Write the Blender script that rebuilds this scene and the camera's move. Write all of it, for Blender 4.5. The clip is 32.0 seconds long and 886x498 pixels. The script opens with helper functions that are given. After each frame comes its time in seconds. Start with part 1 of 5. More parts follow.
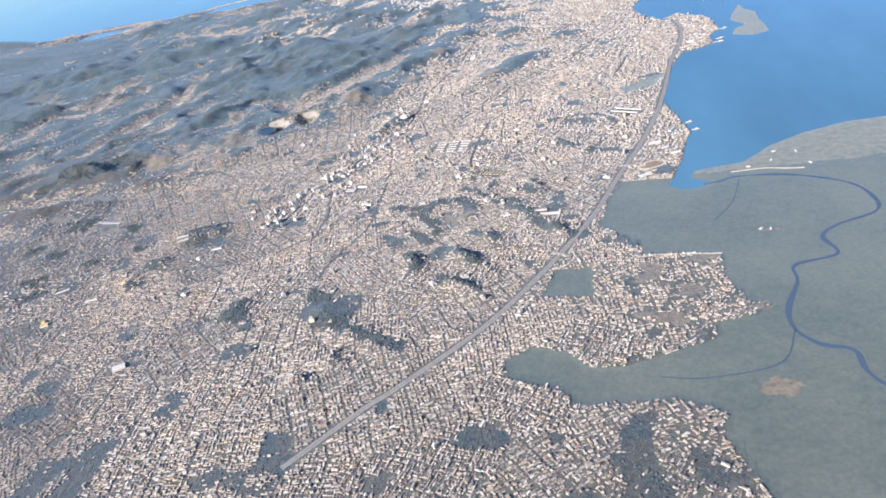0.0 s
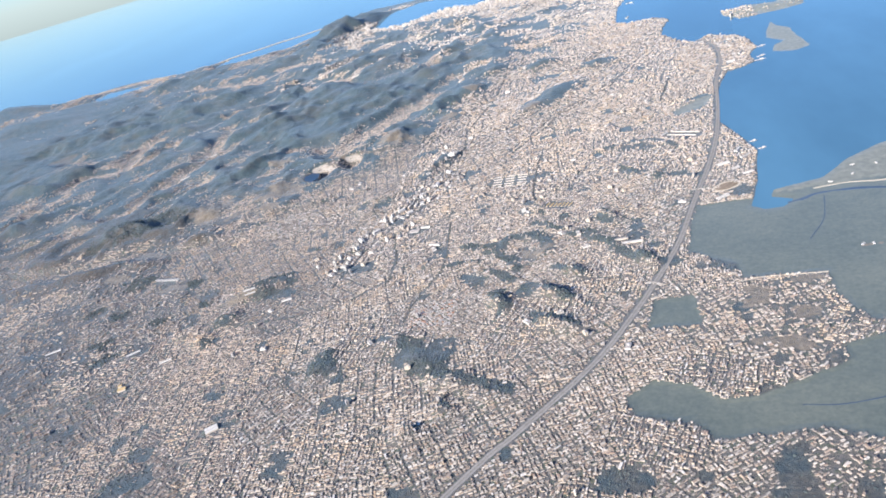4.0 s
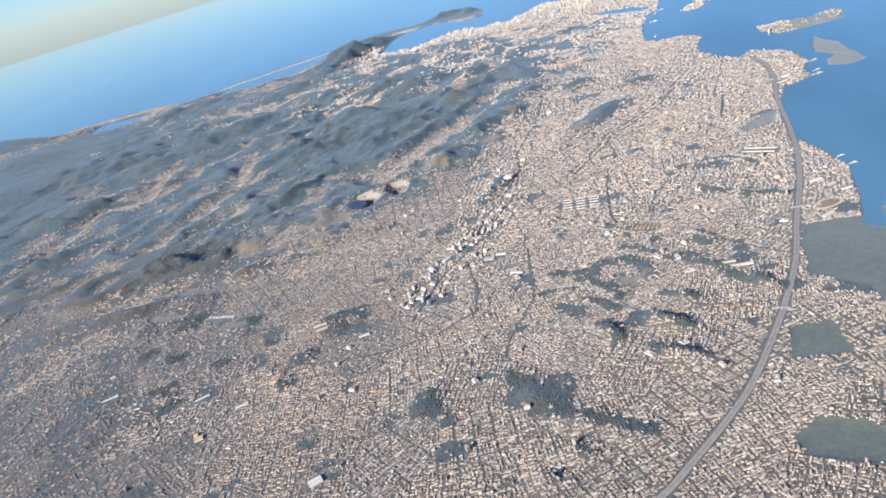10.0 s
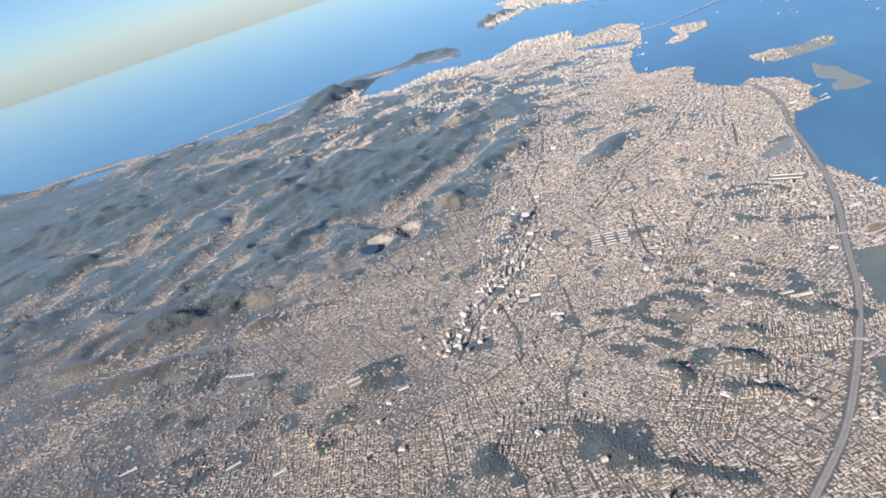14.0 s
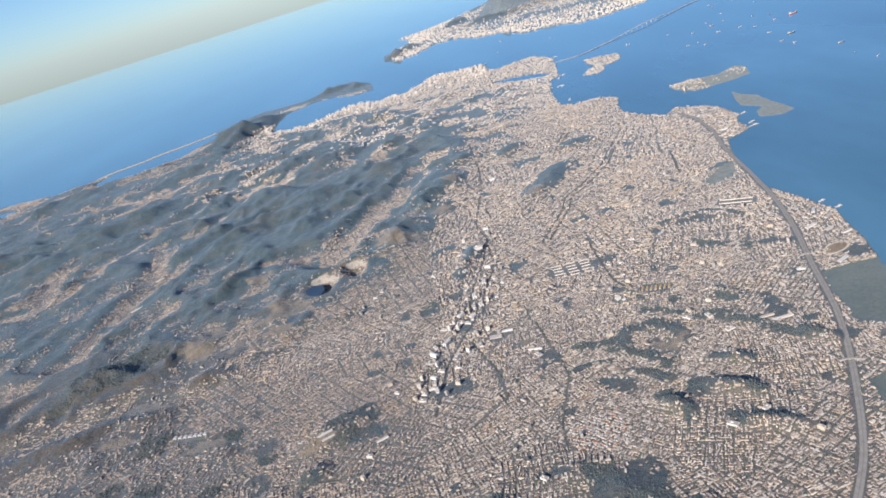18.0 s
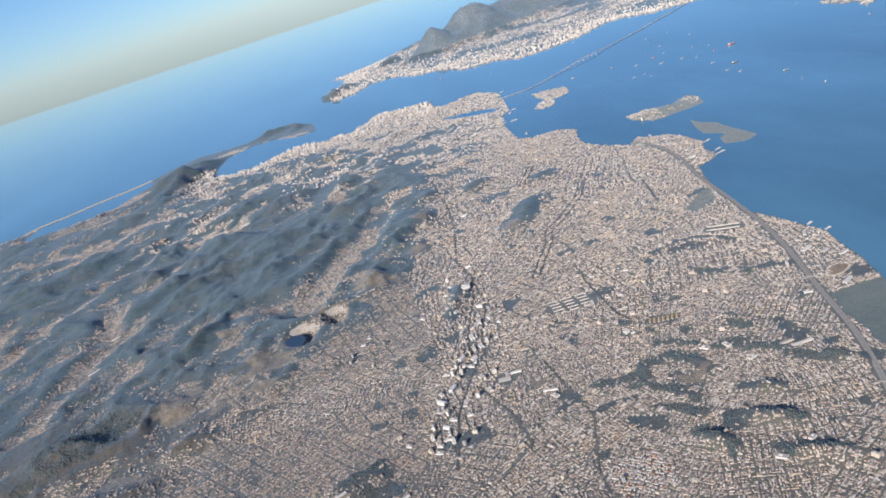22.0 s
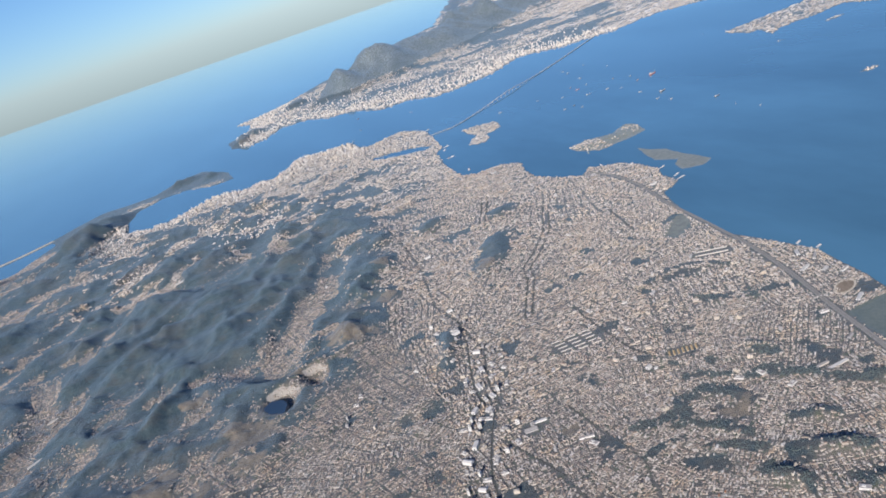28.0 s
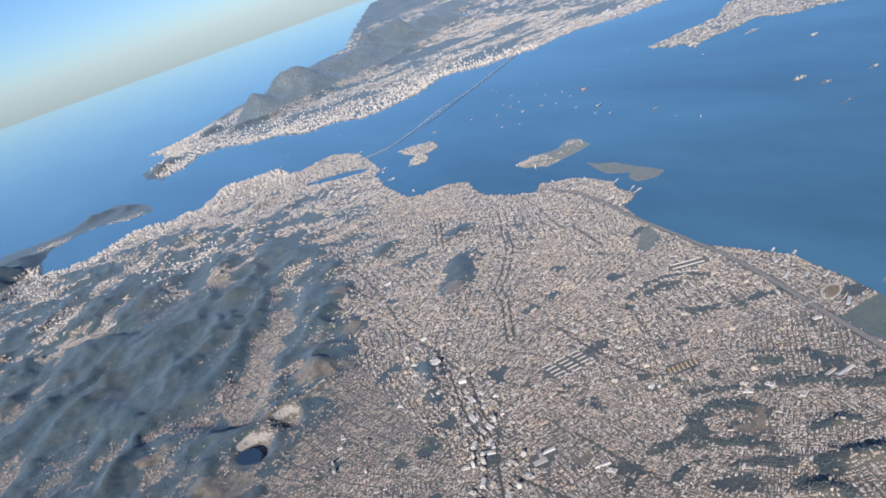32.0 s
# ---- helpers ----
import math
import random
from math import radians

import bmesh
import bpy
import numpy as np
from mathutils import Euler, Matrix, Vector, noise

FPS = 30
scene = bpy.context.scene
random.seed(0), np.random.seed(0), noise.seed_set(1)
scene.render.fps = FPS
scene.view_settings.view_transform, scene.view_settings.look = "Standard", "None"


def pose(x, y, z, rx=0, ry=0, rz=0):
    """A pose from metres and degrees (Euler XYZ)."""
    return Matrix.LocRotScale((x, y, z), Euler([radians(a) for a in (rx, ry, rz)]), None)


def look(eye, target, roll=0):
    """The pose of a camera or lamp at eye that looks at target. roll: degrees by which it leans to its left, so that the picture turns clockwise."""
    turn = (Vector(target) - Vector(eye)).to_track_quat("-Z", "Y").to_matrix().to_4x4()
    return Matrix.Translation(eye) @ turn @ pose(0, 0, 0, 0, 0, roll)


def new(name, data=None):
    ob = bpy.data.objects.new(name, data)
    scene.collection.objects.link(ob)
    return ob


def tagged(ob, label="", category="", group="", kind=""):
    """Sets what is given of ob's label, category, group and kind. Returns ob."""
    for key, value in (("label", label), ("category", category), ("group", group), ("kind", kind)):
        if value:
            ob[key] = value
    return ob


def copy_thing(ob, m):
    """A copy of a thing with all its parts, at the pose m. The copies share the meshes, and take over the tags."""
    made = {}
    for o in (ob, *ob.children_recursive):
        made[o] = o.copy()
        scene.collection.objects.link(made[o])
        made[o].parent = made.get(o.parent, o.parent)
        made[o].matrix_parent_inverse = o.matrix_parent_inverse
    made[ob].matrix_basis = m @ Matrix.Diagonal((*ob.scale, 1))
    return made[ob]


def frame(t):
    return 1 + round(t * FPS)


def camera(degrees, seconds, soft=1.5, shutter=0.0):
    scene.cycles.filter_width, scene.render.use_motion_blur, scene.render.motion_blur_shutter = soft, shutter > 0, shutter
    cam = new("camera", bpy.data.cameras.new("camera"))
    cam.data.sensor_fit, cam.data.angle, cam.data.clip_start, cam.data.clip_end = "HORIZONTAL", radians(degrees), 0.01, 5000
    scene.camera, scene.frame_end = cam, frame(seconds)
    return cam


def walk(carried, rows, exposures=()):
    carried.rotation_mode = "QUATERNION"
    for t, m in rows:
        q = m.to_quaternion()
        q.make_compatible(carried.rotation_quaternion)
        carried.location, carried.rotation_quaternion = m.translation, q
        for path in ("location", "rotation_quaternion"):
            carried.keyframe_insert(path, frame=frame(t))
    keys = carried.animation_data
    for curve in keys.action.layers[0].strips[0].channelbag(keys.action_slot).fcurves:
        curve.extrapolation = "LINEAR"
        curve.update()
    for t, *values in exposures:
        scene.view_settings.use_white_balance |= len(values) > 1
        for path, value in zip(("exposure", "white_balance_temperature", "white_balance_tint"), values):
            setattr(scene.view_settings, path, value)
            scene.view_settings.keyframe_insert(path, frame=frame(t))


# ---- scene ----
# Everything is modelled at one twentieth: 1 unit stands for 20 m, so that the far horizon lies within the lens's reach.
cam = camera(61.05, 32.0, soft=1.8)
PATH = [
    (0, (119.26, -27.95, 133.09), (92.18, 56.48, 86.84), -13.37),
    (0.5, (115.44, -28.29, 133.96), (87.66, 56.43, 88.67), -13.85),
    (1, (111.62, -28.52, 134.78), (83.75, 56.38, 89.89), -14.53),
    (1.5, (107.80, -28.63, 135.56), (79.03, 56.40, 91.48), -14.78),
    (2, (103.99, -28.63, 136.29), (75.31, 56.46, 92.28), -15.22),
    (2.5, (100.18, -28.54, 136.98), (72.40, 56.91, 93.08), -15.85),
    (4.5, (84.98, -27.23, 139.39), (57.94, 59.81, 98.24), -16.99),
    (5, (81.19, -26.69, 139.92), (54.01, 60.82, 99.88), -17.13),
    (5.5, (77.41, -26.08, 140.43), (50.51, 61.95, 101.34), -17.11),
    (6, (73.63, -25.38, 140.92), (47.29, 63.16, 102.63), -17.11),
    (6.5, (69.86, -24.62, 141.40), (43.98, 64.33, 103.75), -16.71),
    (7, (66.10, -23.79, 141.86), (39.93, 65.28, 104.70), -17.17),
    (7.5, (62.34, -22.90, 142.31), (36.07, 66.28, 105.49), -16.54),
    (8, (58.59, -21.94, 142.75), (32.40, 67.38, 106.19), -16.18),
    (8.5, (54.84, -20.93, 143.18), (28.31, 67.89, 105.66), -16.32),
    (9, (51.11, -19.86, 143.61), (24.56, 68.16, 104.28), -17.24),
    (9.5, (47.38, -18.73, 144.03), (21.33, 68.99, 103.71), -17.98),
    (10, (43.66, -17.56, 144.46), (19.82, 70.90, 104.37), -17.40),
    (10.5, (39.95, -16.33, 144.88), (17.60, 72.71, 105.22), -16.48),
    (11, (36.25, -15.06, 145.31), (15.11, 74.61, 106.41), -16.33),
    (11.5, (32.57, -13.74, 145.74), (11.60, 76.34, 107.71), -16.24),
    (12, (28.89, -12.37, 146.18), (7.83, 78.40, 109.89), -17.83),
    (12.5, (25.23, -10.96, 146.62), (4.05, 79.64, 109.99), -18.18),
    (13, (21.58, -9.52, 147.07), (1.00, 81.23, 110.44), -18.05),
    (13.5, (17.94, -8.03, 147.53), (-1.99, 82.91, 111.03), -18.46),
    (15.5, (3.55, -1.68, 149.48), (-7.95, 90.10, 111.49), -17.67),
    (16, (0.00, 0.00, 150.00), (-9.86, 92.09, 112.29), -17.76),
    (16.5, (-3.54, 1.72, 150.53), (-11.90, 94.02, 112.99), -17.23),
    (17, (-7.05, 3.47, 151.08), (-14.31, 95.98, 113.81), -17.23),
    (17.5, (-10.55, 5.26, 151.63), (-16.47, 97.97, 114.63), -17.53),
    (18, (-14.02, 7.09, 152.21), (-18.53, 100.01, 115.53), -17.76),
    (18.5, (-17.47, 8.95, 152.79), (-20.74, 102.07, 116.49), -17.88),
    (19, (-20.90, 10.85, 153.39), (-22.91, 104.14, 117.42), -17.84),
    (19.5, (-24.30, 12.80, 154.01), (-24.93, 106.21, 118.31), -17.64),
    (20, (-27.67, 14.78, 154.63), (-26.93, 108.28, 119.19), -17.81),
    (20.5, (-31.02, 16.80, 155.27), (-28.99, 110.36, 120.02), -17.71),
    (21, (-34.34, 18.86, 155.93), (-30.94, 112.42, 120.80), -17.94),
    (21.5, (-37.64, 20.96, 156.59), (-32.98, 114.50, 121.52), -18.16),
    (22, (-40.90, 23.11, 157.26), (-34.97, 116.59, 122.24), -18.29),
    (22.5, (-44.12, 25.31, 157.95), (-36.98, 118.68, 122.86), -18.36),
    (23, (-47.32, 27.55, 158.64), (-38.91, 120.83, 123.59), -18.43),
    (23.5, (-50.48, 29.84, 159.34), (-40.87, 123.03, 124.36), -18.72),
    (24, (-53.61, 32.19, 160.05), (-42.68, 125.40, 125.53), -18.53),
    (24.5, (-56.70, 34.58, 160.76), (-44.01, 127.97, 127.32), -17.81),
    (25, (-59.75, 37.04, 161.47), (-45.49, 130.45, 128.75), -17.92),
    (25.5, (-62.76, 39.55, 162.19), (-47.13, 132.90, 129.93), -18.17),
    (27.5, (-74.38, 50.24, 165.04), (-54.94, 142.12, 130.68), -18.91),
    (28, (-77.17, 53.09, 165.74), (-56.78, 144.66, 131.10), -19.16),
    (28.5, (-79.91, 56.02, 166.43), (-58.56, 147.26, 131.50), -19.17),
    (29, (-82.60, 59.03, 167.10), (-60.01, 149.92, 132.05), -19.45),
    (29.5, (-85.24, 62.12, 167.77), (-61.36, 152.62, 132.57), -19.54),
    (30, (-87.83, 65.30, 168.41), (-62.60, 155.40, 133.13), -19.34),
    (30.5, (-90.36, 68.57, 169.04), (-63.59, 158.19, 133.65), -19.44),
    (31, (-92.83, 71.94, 169.64), (-64.16, 160.89, 134.07), -18.85),
    (31.5, (-95.25, 75.41, 170.21), (-65.11, 163.82, 134.51), -19.33),
    (32, (-97.61, 78.99, 170.76), (-66.00, 166.85, 134.97), -19.56),
]
walk(cam, [(t, look(eye, target, roll)) for t, eye, target, roll in PATH], [(0, 1.28, 5730, 10), (5, 1.21, 5750, 10), (7, 0.97, 5800, 10), (9, 0.97, 5820, 10), (10, 1.05, 5860, 10), (11, 1.13, 5880, 10), (12, 0.93, 5880, 10), (13, 0.91, 5900, 10), (16, 0.97, 5920, 10), (18, 0.79, 5910, 10), (20, 0.69, 5830, 10), (23, 0.61, 5750, 10), (25, 0.57, 5730, 10), (26, 0.5, 5700, 10), (28, 0.47, 5600, 10), (32, 0.47, 5560, 10)])

# ---- daylight: a low morning sun from behind and left of the camera ----
SUN_AZIMUTH, SUN_HEIGHT = radians(218), radians(26)   # azimuth clockwise from +y
world = bpy.data.worlds.new("sky")
scene.world = world
world.use_nodes = True
wt = world.node_tree
sky = wt.nodes.new("ShaderNodeTexSky")
sky.sky_type, sky.sun_disc = "NISHITA", False
sky.sun_elevation, sky.sun_rotation = SUN_HEIGHT, SUN_AZIMUTH
sky.altitude, sky.air_density, sky.dust_density, sky.ozone_density = 1500, 1.0, 0.8, 5.0
wt.links.new(sky.outputs[0], wt.nodes["Background"].inputs[0])
wt.nodes["Background"].inputs[1].default_value = 0.075
sun_way = Vector((math.sin(SUN_AZIMUTH) * math.cos(SUN_HEIGHT), math.cos(SUN_AZIMUTH) * math.cos(SUN_HEIGHT), math.sin(SUN_HEIGHT)))
sun = new("sun", bpy.data.lights.new("sun", "SUN"))
sun.data.energy, sun.data.angle, sun.data.color = 4.3, radians(0.6), (1.0, 0.84, 0.66)
sun.matrix_world = look(sun_way * 900, (0, 0, 0))
tagged(sun, kind="structure")

# ---- materials ----
class Nodes:
    """A short hand for node materials."""

    def __init__(self, name):
        self.mat = bpy.data.materials.new(name)
        self.mat.use_nodes = True
        self.tree = self.mat.node_tree
        self.bsdf = self.tree.nodes["Principled BSDF"]
        self.place = self.add("ShaderNodeNewGeometry").outputs["Position"]

    def add(self, kind, **values):
        node = self.tree.nodes.new(kind)
        for key, value in values.items():
            node.inputs[key.replace("_", " ")].default_value = value
        return node

    def link(self, a, b):
        self.tree.links.new(a, b)

    def noise(self, scale, detail=4.0, rough=0.55, squash=None):
        node = self.add("ShaderNodeTexNoise", Scale=scale, Detail=detail, Roughness=rough)
        source = self.place
        if squash:
            m = self.add("ShaderNodeMapping")
            m.inputs["Scale"].default_value = squash
            self.link(source, m.inputs["Vector"])
            source = m.outputs[0]
        self.link(source, node.inputs["Vector"])
        return node.outputs["Fac"]

    def ramp(self, fac, stops, step=False):
        node = self.add("ShaderNodeValToRGB")
        if step:
            node.color_ramp.interpolation = "CONSTANT"
        for n, (at, colour) in enumerate(stops):
            e = node.color_ramp.elements[n] if n < 2 else node.color_ramp.elements.new(at)
            e.position, e.color = at, (*colour, 1)
        self.link(fac, node.inputs[0])
        return node.outputs[0]

    def mix(self, fac, a, b, blend="MIX"):
        node = self.add("ShaderNodeMix")
        node.data_type, node.blend_type = "RGBA", blend
        for slot, value in ((0, fac), (6, a), (7, b)):
            if isinstance(value, (int, float, tuple)):
                node.inputs[slot].default_value = (*value, 1) if isinstance(value, tuple) else value
            else:
                self.link(value, node.inputs[slot])
        return node.outputs[2]

    def math(self, op, a, b=0.0):
        node = self.add("ShaderNodeMath")
        node.operation = op
        for slot, value in ((0, a), (1, b)):
            if isinstance(value, (int, float)):
                node.inputs[slot].default_value = value
            else:
                self.link(value, node.inputs[slot])
        return node.outputs[0]

    def done(self, colour, rough=0.85, bump=None, depth=0.3, haze_sheen=None, haze_tint=(0.5, 0.72, 1.0), specular=0.3, metal=0.0):
        if isinstance(colour, tuple):
            self.bsdf.inputs["Base Color"].default_value = (*colour, 1)
        else:
            self.link(colour, self.bsdf.inputs["Base Color"])
        self.bsdf.inputs["Roughness"].default_value = rough
        self.bsdf.inputs["Metallic"].default_value = metal
        self.bsdf.inputs["Specular IOR Level"].default_value = specular
        # Sheen pales surfaces seen at a low angle; it stands in for haze.
        if haze_sheen is not None:
            if isinstance(haze_sheen, float):
                self.bsdf.inputs["Sheen Weight"].default_value = haze_sheen
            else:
                self.link(haze_sheen, self.bsdf.inputs["Sheen Weight"])
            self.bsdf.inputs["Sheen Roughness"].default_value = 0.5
            self.bsdf.inputs["Sheen Tint"].default_value = (*haze_tint, 1)
        if bump is not None:
            node = self.add("ShaderNodeBump", Strength=0.7, Distance=depth)
            self.link(bump, node.inputs["Height"])
            self.link(node.outputs[0], self.bsdf.inputs["Normal"])
        return self.mat


def attribute(n, name):
    node = n.add("ShaderNodeAttribute")
    node.attribute_name = name
    return node.outputs["Fac"]


def land_material():
    n = Nodes("land_cover")
    patch, fine, broad = n.noise(0.35, 6, 0.65), n.noise(2.2, 4, 0.7), n.noise(0.03, 4, 0.6)
    streets = n.ramp(fine, [(0.3, (0.075, 0.071, 0.065)), (0.5, (0.135, 0.123, 0.107)), (0.7, (0.21, 0.187, 0.16))])
    yards = n.mix(n.ramp(patch, [(0.5, (0, 0, 0)), (0.62, (1, 1, 1))]), streets, (0.1, 0.11, 0.075))
    # The blue cast of distance haze is mixed into these forest greens.
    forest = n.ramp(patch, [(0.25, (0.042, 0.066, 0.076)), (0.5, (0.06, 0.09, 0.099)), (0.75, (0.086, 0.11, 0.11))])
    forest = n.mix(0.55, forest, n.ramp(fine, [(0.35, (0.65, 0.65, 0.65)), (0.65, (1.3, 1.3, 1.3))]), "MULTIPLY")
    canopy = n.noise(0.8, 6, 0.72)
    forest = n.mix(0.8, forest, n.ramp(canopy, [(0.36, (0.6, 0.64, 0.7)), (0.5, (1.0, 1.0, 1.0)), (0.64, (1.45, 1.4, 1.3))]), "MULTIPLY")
    forest = n.mix(n.ramp(broad, [(0.46, (0, 0, 0)), (0.68, (0.42, 0.42, 0.42))]), forest, n.ramp(patch, [(0.35, (0.09, 0.085, 0.078)), (0.65, (0.15, 0.132, 0.112))]))
    thicket = n.noise(0.13, 5, 0.62)
    forest = n.mix(n.ramp(thicket, [(0.5, (0, 0, 0)), (0.62, (0.55, 0.55, 0.55))]), forest, n.ramp(fine, [(0.35, (0.08, 0.085, 0.08)), (0.65, (0.125, 0.124, 0.11))]))
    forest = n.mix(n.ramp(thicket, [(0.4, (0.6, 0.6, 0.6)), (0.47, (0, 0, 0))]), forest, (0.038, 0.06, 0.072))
    # brown scrub inland near the town; its fade along y paints distance haze
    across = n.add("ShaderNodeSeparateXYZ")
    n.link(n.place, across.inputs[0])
    land_mask = n.math("MULTIPLY", n.ramp(n.math("DIVIDE", across.outputs["Y"], 1000.0), [(0.31, (1, 1, 1)), (0.41, (0, 0, 0))]), n.ramp(thicket, [(0.4, (0.3, 0.3, 0.3)), (0.5, (1, 1, 1))]))
    land_mask = n.math("MULTIPLY", land_mask, n.ramp(n.math("DIVIDE", across.outputs["X"], -1000.0), [(0.09, (0.5, 0.5, 0.5)), (0.13, (1, 1, 1))]))
    forest = n.mix(land_mask, forest, n.ramp(canopy, [(0.34, (0.04, 0.034, 0.026)), (0.5, (0.085, 0.07, 0.053)), (0.66, (0.16, 0.13, 0.098))]))
    swamp = n.ramp(patch, [(0.3, (0.082, 0.102, 0.09)), (0.7, (0.118, 0.135, 0.115))])
    swamp = n.mix(n.ramp(broad, [(0.4, (0, 0, 0)), (0.65, (0.6, 0.6, 0.6))]), swamp, (0.155, 0.168, 0.135))
    swamp = n.mix(0.6, swamp, n.ramp(canopy, [(0.36, (0.72, 0.76, 0.78)), (0.5, (1.0, 1.0, 1.0)), (0.64, (1.25, 1.22, 1.15))]), "MULTIPLY")
    soil = n.ramp(n.math("MULTIPLY", n.math("ADD", patch, canopy), 0.5), [(0.36, (0.11, 0.095, 0.068)), (0.5, (0.2, 0.165, 0.118)), (0.64, (0.29, 0.235, 0.165))])
    edge = n.ramp(n.math("ADD", attribute(n, "urban"), n.math("MULTIPLY", n.math("SUBTRACT", patch, 0.5), 0.9)), [(0.35, (0, 0, 0)), (0.6, (1, 1, 1))])
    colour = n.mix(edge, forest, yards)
    colour = n.mix(n.ramp(attribute(n, "swamp"), [(0.35, (0, 0, 0)), (0.65, (1, 1, 1))]), colour, swamp)
    bare = n.ramp(n.math("ADD", attribute(n, "bare"), n.math("MULTIPLY", n.math("SUBTRACT", patch, 0.5), 1.0)), [(0.4, (0, 0, 0)), (0.6, (1, 1, 1))])
    colour = n.mix(bare, colour, soil)
    grass = n.ramp(patch, [(0.3, (0.13, 0.132, 0.1)), (0.7, (0.24, 0.236, 0.18))])
    colour = n.mix(n.ramp(n.math("ADD", attribute(n, "meadow"), n.math("MULTIPLY", n.math("SUBTRACT", patch, 0.5), 0.8)), [(0.35, (0, 0, 0)), (0.65, (1, 1, 1))]), colour, grass)
    # Granite and woods of the far hills, with blue distance haze in their colour.
    hazy_granite = n.mix(n.ramp(patch, [(0.4, (0, 0, 0)), (0.6, (1, 1, 1))]), n.ramp(broad, [(0.35, (0.14, 0.175, 0.215)), (0.65, (0.21, 0.245, 0.28))]), (0.1, 0.125, 0.12))
    colour = n.mix(n.ramp(attribute(n, "hazy_granite"), [(0.3, (0, 0, 0)), (0.7, (1, 1, 1))]), colour, hazy_granite)
    stone = n.ramp(fine, [(0.35, (0.3, 0.275, 0.24)), (0.65, (0.46, 0.42, 0.37))])
    colour = n.mix(n.ramp(attribute(n, "rock"), [(0.4, (0, 0, 0)), (0.6, (1, 1, 1))]), colour, stone)
    relief = n.math("MULTIPLY", n.math("ADD", patch, n.math("MULTIPLY", fine, 0.5)), n.math("SUBTRACT", 1.1, attribute(n, "swamp")))
    # The blue sheen imitates haze over the land.
    return n.done(colour, 0.9, relief, 1.0, haze_sheen=0.26)


def water_material(name, deep, rough=0.3):
    n = Nodes(name)
    swell, streak = n.noise(0.25, 5, 0.6), n.noise(0.008, 5, 0.6, (1.0, 0.35, 1.0))
    light = tuple(min(1.0, c * 1.5 + 0.008) for c in deep)
    colour = n.mix(n.ramp(streak, [(0.35, (0, 0, 0)), (0.7, (1, 1, 1))]), deep, light)
    n.bsdf.inputs["IOR"].default_value = 1.65
    return n.done(colour, rough, swell, 0.004, specular=1.0)


def roofs_material(name, stops, wall_a, wall_b, dirt=0.5):
    """Small buildings: roofs by house, paler walls, soot and patches over both."""
    n = Nodes(name)
    geo = n.add("ShaderNodeNewGeometry")
    island = geo.outputs["Random Per Island"]
    roof = n.ramp(island, stops, step=True)
    turn = n.add("ShaderNodeSeparateXYZ")
    n.link(geo.outputs["Normal"], turn.inputs[0])
    wall = n.mix(n.math("FRACT", n.math("MULTIPLY", island, 37.7)), wall_a, wall_b)
    colour = n.mix(n.ramp(turn.outputs["Z"], [(0.3, (0, 0, 0)), (0.4, (1, 1, 1))]), wall, roof)
    stain = n.noise(3.0, 4, 0.7)
    colour = n.mix(n.ramp(stain, [(0.42, (dirt, dirt, dirt)), (0.6, (0, 0, 0))]), colour, (0.09, 0.085, 0.08))
    quarter = n.ramp(n.noise(0.07, 4, 0.6), [(0.35, (0.86, 0.86, 0.87)), (0.56, (1.06, 1.05, 1.03)), (0.7, (1.12, 1.03, 0.86))])
    colour = n.mix(1.0, colour, quarter, "MULTIPLY")
    # Pale sheen lifts the far roofs as haze would.
    return n.done(colour, 0.8, stain, 0.05, haze_sheen=0.55, haze_tint=(0.8, 0.84, 0.92))


def plain(name, a, b, scale=3.0, rough=0.7, metal=0.0, bump=0.05):
    n = Nodes(name)
    grain = n.noise(scale, 5, 0.65)
    return n.done(n.mix(n.ramp(grain, [(0.35, (0, 0, 0)), (0.65, (1, 1, 1))]), a, b), rough, grain, bump, metal=metal)


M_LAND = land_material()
M_BAY = water_material("sea_water", (0.07, 0.163, 0.238), 0.06)
M_POND = water_material("pond_water", (0.02, 0.036, 0.06), 0.3)
M_RIVER = water_material("river_water", (0.06, 0.085, 0.12), 0.2)
ROOFS = [(0.0, (0.43, 0.39, 0.34)), (0.16, (0.22, 0.205, 0.19)), (0.28, (0.56, 0.505, 0.435)), (0.43, (0.3, 0.235, 0.185)), (0.53, (0.115, 0.11, 0.105)),
         (0.66, (0.77, 0.7, 0.61)), (0.79, (0.42, 0.315, 0.23)), (0.87, (0.88, 0.83, 0.76))]
M_HOUSES = roofs_material("house_roofs", ROOFS, (0.76, 0.67, 0.55), (0.44, 0.35, 0.27))
TILED = [(0.0, (0.36, 0.25, 0.18)), (0.25, (0.26, 0.215, 0.18)), (0.45, (0.48, 0.37, 0.275)), (0.58, (0.16, 0.135, 0.115)), (0.86, (0.7, 0.62, 0.52))]
M_TILED = roofs_material("tiled_roofs", TILED, (0.66, 0.57, 0.46), (0.4, 0.32, 0.25))
PALE = [(0.0, (0.52, 0.48, 0.43)), (0.3, (0.36, 0.34, 0.31)), (0.55, (0.64, 0.6, 0.55)), (0.8, (0.27, 0.24, 0.22))]
M_BLOCKS = roofs_material("apartment_blocks", PALE, (0.68, 0.61, 0.53), (0.46, 0.4, 0.34), 0.3)
M_FRONT = roofs_material("beachfront_blocks", [(0.0, (0.7, 0.66, 0.6)), (0.35, (0.52, 0.48, 0.44)), (0.6, (0.8, 0.77, 0.72))], (0.84, 0.79, 0.71), (0.66, 0.6, 0.53), 0.2)
